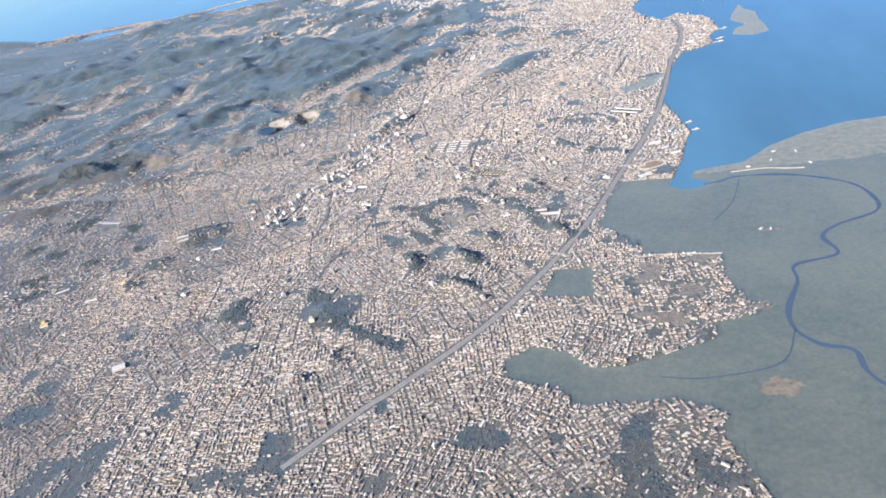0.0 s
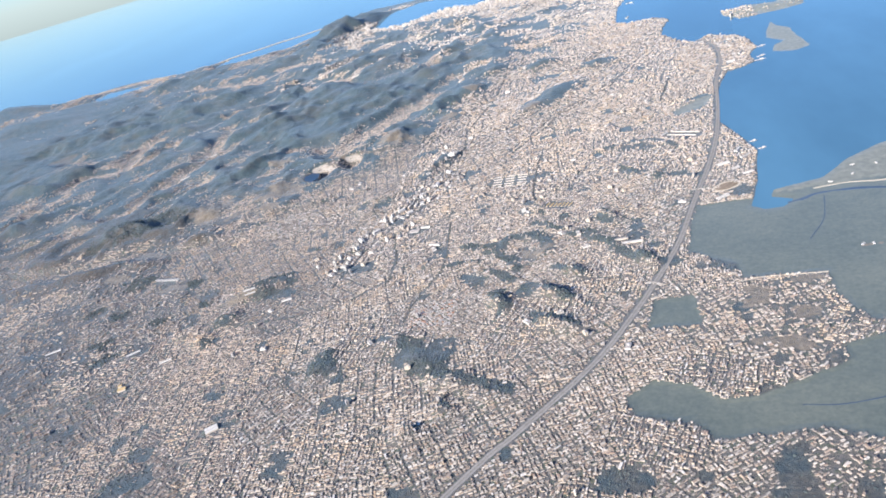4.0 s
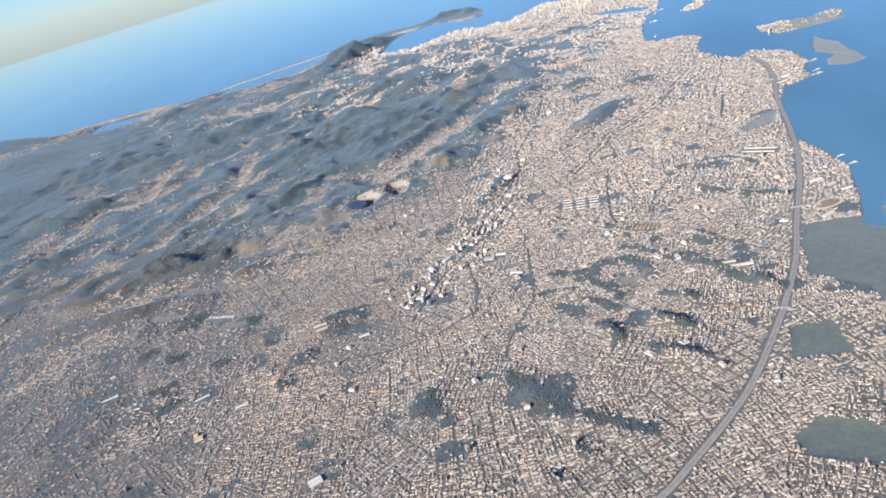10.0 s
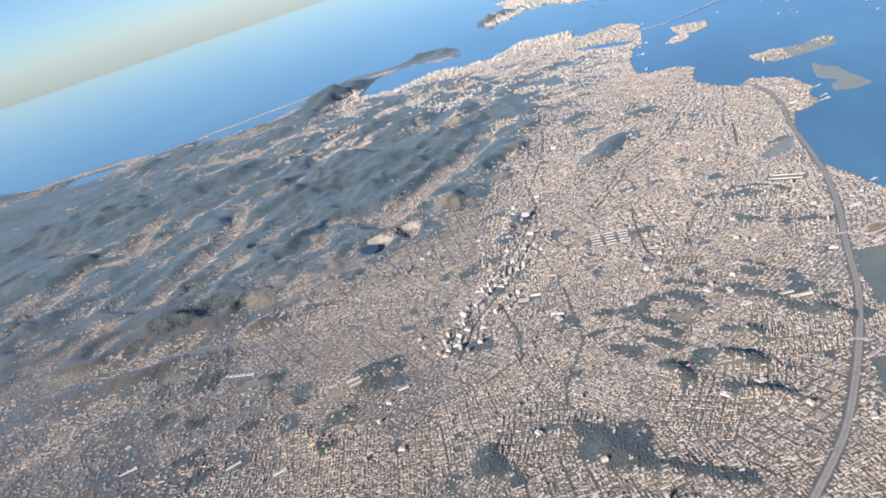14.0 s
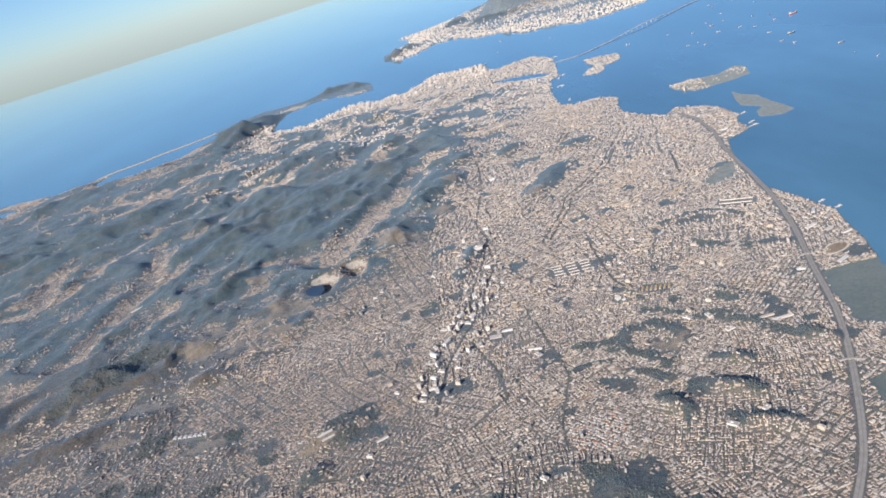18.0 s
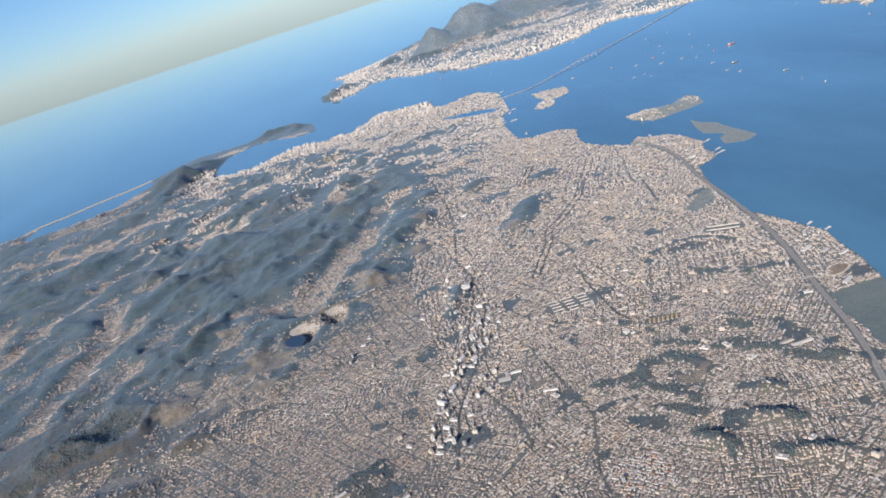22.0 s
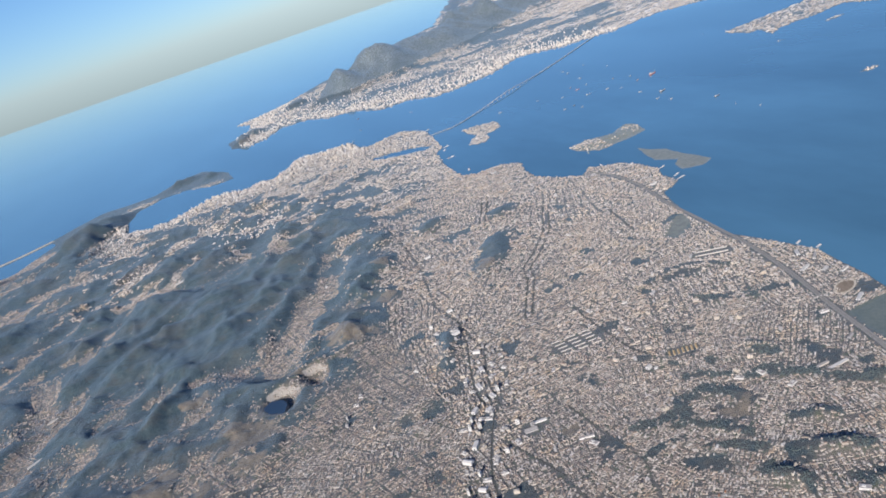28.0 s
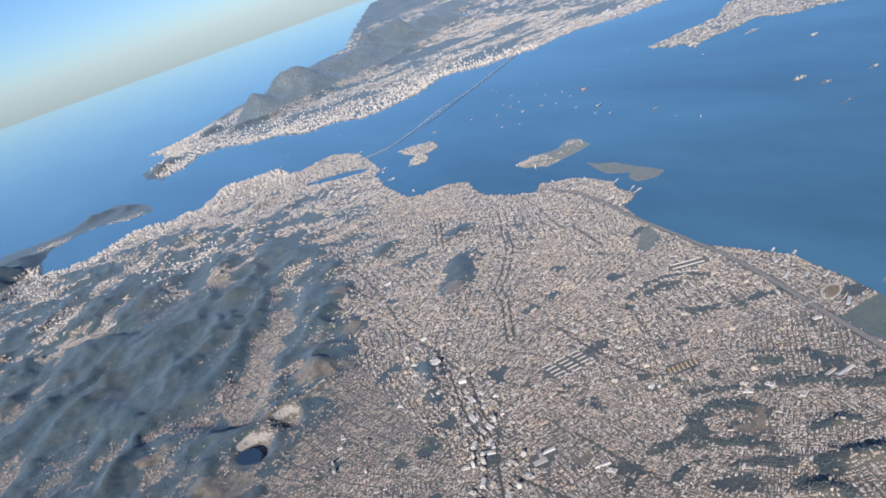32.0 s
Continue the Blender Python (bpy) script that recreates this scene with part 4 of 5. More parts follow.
def boxes(name, p, w, d, h, material, label, category="houses"):
    """Flat-roofed buildings, all of one district, as stuff."""
    n = len(p)
    t = np.radians(p[:, 2])
    c, s = np.cos(t), np.sin(t)
    ux, uy = np.array([-0.5, 0.5, 0.5, -0.5]), np.array([-0.5, -0.5, 0.5, 0.5])
    lx, ly = ux[None] * w[:, None], uy[None] * d[:, None]
    bx, by = p[:, :1] + lx * c[:, None] - ly * s[:, None], p[:, 1:2] + lx * s[:, None] + ly * c[:, None]
    v = np.zeros((n, 8, 3))
    v[:, :4, 0], v[:, 4:, 0], v[:, :4, 1], v[:, 4:, 1] = bx, bx, by, by
    v[:, :4, 2], v[:, 4:, 2] = p[:, 3:4] - 0.35, p[:, 3:4] + h[:, None]
    f = np.array([[0, 1, 5, 4], [1, 2, 6, 5], [2, 3, 7, 6], [3, 0, 4, 7], [4, 5, 6, 7]])
    faces = (np.arange(n)[:, None, None] * 8 + f[None]).reshape(-1, 4)
    return tagged(mesh_object(name, v.reshape(-1, 3), [faces], material), label, category, kind="stuff")


def gabled(name, p, w, d, h, rise, material, label, category="houses"):
    n = len(p)
    t = np.radians(p[:, 2])
    c, s = np.cos(t), np.sin(t)
    ux, uy = np.array([-0.5, 0.5, 0.5, -0.5, -0.5, 0.5]), np.array([-0.5, -0.5, 0.5, 0.5, 0, 0])
    lx, ly = ux[None] * w[:, None], uy[None] * d[:, None]
    bx, by = p[:, :1] + lx * c[:, None] - ly * s[:, None], p[:, 1:2] + lx * s[:, None] + ly * c[:, None]
    v = np.zeros((n, 10, 3))
    v[:, :4, 0], v[:, 4:, 0] = bx[:, :4], bx
    v[:, :4, 1], v[:, 4:, 1] = by[:, :4], by
    v[:, :4, 2], v[:, 4:8, 2], v[:, 8:, 2] = p[:, 3:4] - 0.35, p[:, 3:4] + h[:, None], p[:, 3:4] + (h + rise)[:, None]
    k = np.arange(n)[:, None, None] * 10
    q = (k + np.array([[0, 1, 5, 4], [1, 2, 6, 5], [2, 3, 7, 6], [3, 0, 4, 7], [4, 5, 9, 8], [6, 7, 8, 9]])[None]).reshape(-1, 4)
    g = (k + np.array([[5, 6, 9], [7, 4, 8]])[None]).reshape(-1, 3)
    return tagged(mesh_object(name, v.reshape(-1, 3), [q, g], material), label, category, kind="stuff")


CLEAR = [(-17, 281, 4.5), (-13, 282, 3.5), (35, 281, 2.6), (106, 343, 4), (116, 338, 4), (111, 341, 4), (48, 283, 3.6), (54, 281, 3.6), (-117, 179, 2.5), (-152, 271, 4), (-145, 269, 4),
         (18, 322, 5), (24, 322, 5), (30, 321, 5), (34, 321, 4), (75, 239, 2.5), (82, 237, 2.5), (122, 271, 4), (-105, 379, 8.5), (-100, 374, 6)]


def house(x, y, z, turn, w, d, h, pitched, wall, roof, label):
    """One low house: walls, a pitched or flat roof, a door and a tank or a yard wall."""
    ob = new("house")
    ob.empty_display_size = 0.1
    ob.matrix_world = pose(x, y, z, 0, 0, turn)
    tagged(ob, label, "house", "houses of one quarter")
    body = part("wall", slab(0, 0, -0.3, w, d, h + 0.3), wall, ob)
    part("door", slab(w * 0.15, -d * 0.5, 0, 0.05, 0.02, 0.1), M_GLASS, body)
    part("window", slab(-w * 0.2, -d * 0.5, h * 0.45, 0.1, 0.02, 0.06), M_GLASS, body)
    if pitched:
        part("roof", gable(0, 0, 0, w * 1.06, d * 1.08, h, d * 0.2), roof, ob)
    else:
        top = part("roof", slab(0, 0, h, w * 1.03, d * 1.03, 0.03), roof, ob)
        part("water_tank", slab(w * 0.25, d * 0.15, h + 0.03, 0.09, 0.09, 0.08, 0, 0.85), M_GREYWALL, top)
    return ob


def house_quarter(p):
    r = random.Random(41)
    forms = []
    for n, (x, y, turn, z) in enumerate(p):
        if n < 8:
            w, d, h, pitched, wall, roof, label = [(0.8, 0.42, 0.3, False, M_CREAM, M_ROOFSLAB, "low cream house with a flat grey roof"), (0.62, 0.4, 0.42, False, M_WHITE, M_ROOFSLAB, "white two-storey house with a grey flat roof"),
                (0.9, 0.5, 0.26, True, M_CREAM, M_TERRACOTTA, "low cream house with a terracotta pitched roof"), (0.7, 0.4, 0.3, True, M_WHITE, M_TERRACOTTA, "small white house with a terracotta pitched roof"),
                (1.1, 0.5, 0.32, False, M_GREYWALL, M_ROOFSLAB, "long unplastered grey house with a flat roof"), (0.6, 0.5, 0.4, False, M_CREAM, M_ROOFSLAB, "narrow three-storey cream house with a grey roof"),
                (0.75, 0.42, 0.3, True, M_WHITE, M_SHEET, "white house under a pale metal pitched roof"), (0.85, 0.45, 0.36, False, M_CREAM, M_CONCRETE, "cream house with a bright concrete roof")][n]
            forms.append(house(x, y, z, turn, w, d, h, pitched, wall, roof, label))
        else:
            copy_thing(r.choice(forms), pose(x, y, z, 0, 0, turn + r.choice((0, 0, 0, 90, 180)) + r.gauss(0, 4)))


def houses(label, x0, x1, y0, y1, step, pitch, seed, tall=1.0, keep=0.95, material=None, flat=0.6):
    r = np.random.default_rng(seed + 500)
    p = plots(x0, x1, y0, y1, step, pitch, seed, keep)
    if seed == 11:
        single = (np.abs(p[:, 0] - 6) < 8.4) & (np.abs(p[:, 1] - 203) < 8.4)
        house_quarter(p[single])
        p = p[~single]
    n = len(p)
    w, d = pitch * r.uniform(0.6, 1.6, n), pitch * r.uniform(0.38, 0.72, n)
    h = tall * np.exp(r.normal(-1.4, 0.4, n))
    big = r.random(n) < 0.045
    w, d, h = np.where(big, w * 1.8, w), np.where(big, d * 1.3, d), np.where(big, h * 1.5, h)
    p[:, 2] += np.where(r.random(n) < 0.22, 90, 0) + r.normal(0, 7, n)
    lean = r.random(n) < flat
    boxes("houses", p[lean], w[lean], d[lean], h[lean], material or M_HOUSES, label)
    lean = ~lean
    gabled("houses", p[lean], w[lean], d[lean], h[lean] * 0.8, 0.14 * d[lean] + 0.04, M_TILED if material is None else material, label)


# ---- named buildings, each a thing with its parts ----
OCCUPIED = []


def base_empty(name, x, y, turn, label, category, group="", lift=0.0):
    ob = new(name)
    ob.empty_display_size = 0.2
    ob.matrix_world = pose(x, y, height_at(x, y) - 0.05 + lift, 0, 0, turn)
    return tagged(ob, label, category, group)


def apartment_tower(x, y, turn, w, d, floors, wall, label, group):
    """Storeys as projecting slabs with a dark window band between them, a parapet and a lift house."""
    ob = base_empty("apartment_tower", x, y, turn, label, "apartment building", group)
    step = 0.155
    core = slab(0, 0, 0, w * 0.94, d * 0.94, floors * step)
    part("window_band", core, M_GLASS, ob, "dark recessed window bands")
    for k in range(floors):
        part("storey", slab(0, 0, k * step, w, d, step * 0.76), wall, ob)
    for sx in (-1, 1):
        for sy in (-1, 1):
            part("corner_pier", slab(sx * w * 0.47, sy * d * 0.47, 0, w * 0.12, d * 0.12, floors * step), wall, ob)
    roof = part("roof", slab(0, 0, floors * step, w * 1.02, d * 1.02, 0.07), M_ROOFSLAB, ob, "weathered flat roof slab")
    part("lift_house", slab(w * 0.12, 0, floors * step + 0.07, w * 0.35, d * 0.4, 0.2), wall, roof)
    OCCUPIED.append((x, y, max(w, d) * 0.8))
    return ob


def hall(x, y, turn, w, d, h, wall, roof, label, bays=2, group="long halls"):
    """A long hall with pitched bays."""
    ob = base_empty("warehouse", x, y, turn, label, "warehouse", group)
    body = part("wall", slab(0, 0, 0, w, d, h), wall, ob)
    for k in range(bays):
        part("roof", gable(0, (k + 0.5) * d / bays - d / 2, 0, w * 1.01, d / bays * 0.99, h, d / bays * 0.16), roof, ob)
    for sx in (-1, 1):
        part("gate", slab(sx * w * 0.501, 0, 0, 0.04, d * 0.3, h * 0.7), M_GLASS, body, "dark loading gate")
    k = int(max(w, d) / 3) + 1
    for n in range(-k, k + 1):
        c, s = math.cos(radians(turn)), math.sin(radians(turn))
        q = n / k * w / 2
        OCCUPIED.append((x + q * c, y + q * s, d * 0.6 + 0.4))
    return ob


# Large pale blocks of the centre
for k, (x, y) in enumerate([(-25, 304), (-16, 334), (-44, 279), (-7, 402), (-30, 307), (-22, 322), (-45, 262), (8, 486), (-38, 286), (-20, 312), (-12, 350), (-14, 372)]):
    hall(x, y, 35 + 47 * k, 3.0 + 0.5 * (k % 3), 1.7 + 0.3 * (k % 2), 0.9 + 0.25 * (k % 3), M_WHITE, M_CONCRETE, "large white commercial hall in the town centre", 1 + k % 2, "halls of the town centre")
# Copies of a few tower forms along the central avenue
CENTRE = [(-9, 400), (-11, 366), (-15, 340), (-22, 316), (-30, 290), (-40, 268), (-45, 250)]
tower_rng = random.Random(5)
FORMS = []
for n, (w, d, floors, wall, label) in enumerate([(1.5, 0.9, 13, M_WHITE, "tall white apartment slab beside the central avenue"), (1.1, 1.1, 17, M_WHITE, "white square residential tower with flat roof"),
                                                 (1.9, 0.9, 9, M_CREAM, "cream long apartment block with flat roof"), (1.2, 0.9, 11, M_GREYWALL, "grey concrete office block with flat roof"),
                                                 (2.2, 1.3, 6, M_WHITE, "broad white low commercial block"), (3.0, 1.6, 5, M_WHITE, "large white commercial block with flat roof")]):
    x, y = [(-43, 269), (-36, 297), (-20, 322), (-8, 352), (-25, 301), (-18, 333)][n]
    FORMS.append(apartment_tower(x, y, tower_rng.uniform(0, 90), w, d, floors, wall, label, "buildings along the avenue"))
line = smooth_line(CENTRE, 1.0)
for k in range(125):
    a = line[min(int(tower_rng.random() ** 0.8 * len(line)), len(line) - 1)]
    x, y = a[0] + tower_rng.gauss(0, 4.8), a[1] + tower_rng.gauss(0, 2.5)
    if min(off_line(np.array([x]), np.array([y]), l)[0] for l in AVENUES) < 1.2 or any(math.hypot(x - q[0], y - q[1]) < q[2] + 0.9 for q in OCCUPIED):
        continue
    form = tower_rng.choice(FORMS + FORMS[2:5])
    ob = copy_thing(form, pose(x, y, height_at(x, y) - 0.05, 0, 0, tower_rng.uniform(0, 180)))
    OCCUPIED.append((x, y, 1.1))
# Lone pale blocks over the rest of the town
for k in range(90):
    x, y = tower_rng.uniform(-80, 120), tower_rng.uniform(150, 520)
    h = hills(np.array([x]), np.array([y]))[0]
    if h > 1.0 or shore(np.array([x]), np.array([y]))[0] < 4 or marsh(np.array([x]), np.array([y]))[0] > -3 or any(math.hypot(x - q[0], y - q[1]) < q[2] + 1.2 for q in OCCUPIED):
        continue
    if off_line(np.array([x]), np.array([y]), HIGHWAY)[0] < 4 or min(off_line(np.array([x]), np.array([y]), l)[0] for l in AVENUES) < 2:
        continue
    ob = copy_thing(tower_rng.choice(FORMS[2:]), pose(x, y, height_at(x, y) - 0.05, 0, 0, tower_rng.uniform(0, 180)))
    tagged(ob, "pale block rising above low roofs", group="blocks among the houses")
    OCCUPIED.append((x, y, 1.2))

hall(-12.5, 282.6, -12, 5.2, 1.3, 0.6, M_WHITE, M_SHEET, "long white metal-roofed depot beside the avenue")
hall(-17.5, 280.2, -12, 5.0, 2.6, 0.45, M_GREYWALL, M_ROOFSLAB, "grey flat depot with several bays", 3)
hall(112, 343.6, -30, 15, 0.75, 0.4, M_CREAM, M_SHEET, "very long white shed in a pair", 1)
hall(110, 340.0, -30, 15, 0.75, 0.4, M_CREAM, M_SHEET, "very long white shed in a pair", 1)
hall(102.3, 345.8, 45, 4.5, 0.9, 0.5, M_WHITE, M_SHEET, "white cross shed joining two long sheds", 1)
for k in range(3):
    for row in range(5):
        hall(18.5 + k * 6.3, 328.5 - row * 3.1 - k * 0.9, -8, 5.0 - 0.4 * (row % 3), 0.62, 0.32, M_CREAM, M_SHEET, "row of cream terrace housing in parallel lines", 1, "parallel terraces")
for k in range(7):
    hall(46 + k * 1.7, 283.5 - k * 0.5, 65, 3.6, 0.8, 0.3, M_CREAM, M_ORANGE, "row of orange-roofed terrace houses", 1, "orange terraces")
hall(76, 238.5, 0, 7.0, 1.2, 0.45, M_CREAM, M_ROOFSLAB, "long pale industrial shed", 2)
hall(81, 235.6, 0, 8.0, 1.4, 0.45, M_CREAM, M_SHEET, "long pale industrial shed", 2)
hall(35, 281.5, 20, 2.0, 1.6, 1.2, M_WHITE, M_SHEET, "bright white arena block on a cleared yard", 1)
hall(36.8, 279.2, 20, 1.4, 0.8, 1.0, M_WHITE, M_SHEET, "small white annex beside an arena", 1)
hall(-117.3, 179.2, 25, 3.2, 2.4, 0.7, M_CREAM, M_ORANGE, "large orange-roofed hall among low houses", 2)
hall(-119.6, 181.6, 25, 1.6, 1.6, 0.6, M_CREAM, M_ORANGE, "orange-roofed annex among low houses", 1)
hall(-62, 149, 35, 4.4, 3.4, 0.6, M_CREAM, M_SHEET, "large cream shed roof among low houses", 2)
for k in range(7):
    hall(-155.5 + k * 2.3, 273 - k * 0.55, 76, 1.7, 1.5, 0.5, M_WHITE, M_SHEET, "white terrace block beside bare red ground", 1, "white terraces")
for k, (x, y) in enumerate([(159, 277), (166, 264), (176, 270), (179, 258), (157, 260), (168, 272), (154, 209.5), (157, 209)]):
    hall(x, y, 20 + 35 * k, 1.6 - 0.1 * (k % 4), 0.7, 0.3, M_WHITE, M_SHEET, "small white shed on the river spit", 1, "sheds on the spit")
hall(-87, 241, 25, 5.5, 1.3, 0.4, M_GREYWALL, M_SHEET, "long grey sheds cut into a bare slope", 1)
hall(-86, 238.8, 25, 5.0, 1.0, 0.4, M_GREYWALL, M_SHEET, "long grey sheds cut into a bare slope", 1)
hall(-107, 196, 30, 5, 1.1, 0.4, M_WHITE, M_SHEET, "long pale shed among low houses", 1)
hall(-128, 205, 35, 6, 1.0, 0.4, M_WHITE, M_SHEET, "long pale shed among low houses", 1)
hall(-176, 214, 30, 7, 1.2, 0.4, M_WHITE, M_SHEET, "long pale shed among low houses", 1)
hall(-226, 436, 35, 8, 1.4, 0.6, M_WHITE, M_SHEET, "long white factory in a green valley", 1)
hall(-224, 480, 30, 6, 1.6, 0.6, M_CREAM, M_SHEET, "cream factory in a green valley", 1)
hall(-150, 640, 20, 9, 1.8, 0.8, M_WHITE, M_SHEET, "long white building in the hills", 1)
for k, (x, y, turn) in enumerate([(128, 318, 70), (131, 308, 60), (133, 300, 40), (127, 288, 20), (131, 282, 15), (123, 295, 20), (131, 430, 30), (150, 447, 10), (158, 462, 60), (140, 505, 0), (104, 600, 20), (97, 640, 70),
                                  (100, 700, 70), (108, 735, 60), (-4, 262, -20), (70, 330, 40), (-66, 232, 20), (118, 262, 30), (96, 245, 25)]):
    hall(x, y, turn, 3.5 + (k % 3), 1.1 + 0.3 * (k % 2), 0.45 + 0.001 * y, M_WHITE if k % 3 else M_GREYWALL, M_SHEET if k % 2 else M_ROOFSLAB, "long shed by the shore road" if k < 14 else "long shed between rows of houses", 1 + k % 2)


# ---- the flooded quarry pit ----
def pond(x, y, a, b, label):
    rim = []
    for k in range(36):
        t = k * math.tau / 36
        j = 1 + 0.25 * noise.noise(Vector((math.cos(t) * 1.3, math.sin(t) * 1.3, x)))
        rim.append((math.cos(t) * a * j, math.sin(t) * b * j, 0))
    low = [(p[0] * 1.05, p[1] * 1.05, -1.5) for p in rim]
    k = np.arange(36)
    ob = mesh_object("water_pond", rim + low + [(0, 0, 0)], [np.stack([np.full(36, 72), k, (k + 1) % 36], 1), np.stack([k, k + 36, (k + 1) % 36 + 36, (k + 1) % 36], 1)], M_POND)
    ob.location = (x, y, max(height_at(x + dx, y + dy) for dx in (-a * 0.4, 0, a * 0.4) for dy in (-b * 0.4, 0, b * 0.4)) + 0.1)
    return tagged(ob, label, "pond", kind="structure")


# ---- the long bridge over the bay ----
def bay_bridge():
    ob = new("bridge")
    ob.location = (112, 818, 0)
    tagged(ob, "long pale concrete road bridge on many piers over the bay", "bridge")
    back = Matrix.Translation((-112, -818, 0))
    p = smooth_line([(108, 812), (121, 816), (138, 815), (160, 821), (249, 881), (335, 940), (418, 1003), (440, 1022)], 4.0)
    run = np.r_[0, np.cumsum(np.linalg.norm(np.diff(p, axis=0), axis=1))]
    z = 0.75 + 2.2 * np.exp(-((run - 150) / 40) ** 2)
    d = np.gradient(p, axis=0)
    d /= np.linalg.norm(d, axis=1)[:, None]
    side = np.c_[-d[:, 1], d[:, 0]] * 0.8
    pier_mesh = None
    for n in range(len(p) - 1):
        bm = bmesh.new()
        vs = [bm.verts.new((*(q + s), h)) for q, s0, z0 in ((p[n], side[n], z[n]), (p[n + 1], side[n + 1], z[n + 1])) for s, h in ((s0, z0), (-s0, z0), (-s0 * 0.6, z0 - 0.35), (s0 * 0.6, z0 - 0.35))]
        for f in ((0, 1, 5, 4), (1, 2, 6, 5), (2, 3, 7, 6), (3, 0, 4, 7), (3, 2, 1, 0), (4, 5, 6, 7)):
            bm.faces.new([vs[k] for k in f])
        bmesh.ops.transform(bm, matrix=back, verts=bm.verts)
        part("deck_span", bm, M_CONCRETE, ob)
    for n in range(0, len(p), 2):
        if pier_mesh is None:
            bm = joined(slab(0, 0, -1.0, 0.4, 0.9, 1.02, 0, 0.9), slab(0, -0.28, -0.1, 0.22, 0.2, 1.0), slab(0, 0.28, -0.1, 0.22, 0.2, 1.0))
            first = part("pier", bm, M_CONCRETE, ob)
            pier_mesh = first.data
            pier = first
        else:
            pier = new("pier", pier_mesh)
            pier.parent = ob
        turn = math.atan2(d[n][1], d[n][0])
        pier.matrix_basis = Matrix.LocRotScale((p[n][0] - 112, p[n][1] - 818, 0.0), Euler((0, 0, turn)), (1, 1, max(0.4, z[n] - 0.3) / 0.9))
    return ob


bay_bridge()


# ---- ships at anchor ----
def ship(x, y, turn, size, hull, label):
    ob = new("ship")
    ob.matrix_world = pose(x, y, 0, 0, 0, turn)
    tagged(ob, label, "ship", "ships at anchor in the bay")
    w, h = size * 0.16, size * 0.07
    bm = bmesh.new()
    rings = []
    for k, (q, f) in enumerate(((-0.5, 0.75), (-0.42, 1.0), (0.3, 1.0), (0.42, 0.6), (0.5, 0.05))):
        rings.append([bm.verts.new((q * size, sy * w / 2 * f * (1.0 if top else 0.8), h if top else -0.15)) for sy, top in ((-1, 0), (-1, 1), (1, 1), (1, 0))])
    for a, b in zip(rings[:-1], rings[1:]):
        for m in range(4):
            bm.faces.new((a[m], b[m], b[(m + 1) % 4], a[(m + 1) % 4]))
    bm.faces.new(rings[0]), bm.faces.new(rings[-1][::-1])
    bmesh.ops.recalc_face_normals(bm, faces=bm.faces)
    part("hull", bm, hull, ob)
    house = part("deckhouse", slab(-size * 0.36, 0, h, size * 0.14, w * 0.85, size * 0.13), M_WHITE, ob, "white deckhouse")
    part("funnel", slab(-size * 0.44, 0, h + size * 0.1, size * 0.04, w * 0.25, size * 0.07), hull, house)
    for k in range(4):
        part("hatch", slab(-size * 0.2 + k * size * 0.15, 0, h, size * 0.11, w * 0.6, size * 0.025), M_WHITE if size < 5 else M_CONCRETE, ob)
    part("mast", slab(size * 0.38, 0, h, size * 0.015, size * 0.015, size * 0.12), M_WHITE, ob)
    return ob


ANCHORED = [(310, 855), (337, 866), (338, 813), (299, 806), (286, 700), (279, 715), (273, 781), (280, 659), (315, 730), (271, 618), (248, 752), (270, 760), (285, 767), (313, 873), (233, 781),
            (306, 748), (306, 703), (262, 724), (273, 601), (279, 502), (235, 688), (277, 526), (225, 704), (151, 990), (84, 1003), (274, 1017), (195, 795), (101, 1095), (444, 782), (235, 704)]
ship(324, 704, 20, 9.5, M_HULL_RED, "large red-hulled tanker with white deckhouse at anchor")
ship(287, 634, 20, 8.0, M_HULL_DARK, "large dark-hulled freighter with white deckhouse at anchor")
ship(287, 560, 15, 6.0, M_HULL_DARK, "dark-hulled freighter with white deckhouse at anchor")
ship_rng = random.Random(3)
for x, y in ANCHORED:
    k = ship_rng.random()
    hull, word = ((M_HULL_DARK, "dark") if k < 0.4 else (M_HULL_RED, "red") if k < 0.6 else (M_HULL_GREY, "grey"))
    ship(x, y, ship_rng.gauss(20, 12), ship_rng.uniform(2.6, 4.8), hull, f"small {word}-hulled cargo ship at anchor in the bay")

pond(-105, 377.5, 6.0, 8.0, "dark blue flooded quarry pit")


# ---- wharves at the point, and a racing track ----
def wharf(x, y, turn, length):
    ob = new("wharf")
    ob.matrix_world = pose(x, y, 0, 0, 0, turn)
    tagged(ob, "pale concrete wharf on piles reaching into the bay", "wharf", "wharves")
    part("deck", slab(0, 0, 0.18, length, 1.0, 0.14), M_CONCRETE, ob)
    for k in range(int(length / 1.5) + 1):
        part("pile", slab(-length / 2 + 0.3 + k * 1.5, 0, -0.8, 0.25, 0.7, 1.0), M_CONCRETE, ob)
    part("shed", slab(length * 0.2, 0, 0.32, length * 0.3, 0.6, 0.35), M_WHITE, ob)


for x, y, turn, length in ((165, 440, 10, 6), (167, 447, 25, 5), (171, 468, 20, 4.5), (141, 306, 15, 3.2), (139, 316, 20, 3), (154, 517, 80, 6), (102, 700, -10, 7), (113, 745, 10, 7), (127, 850, 20, 8), (60, 945, 60, 10)):
    wharf(x, y, turn, length)


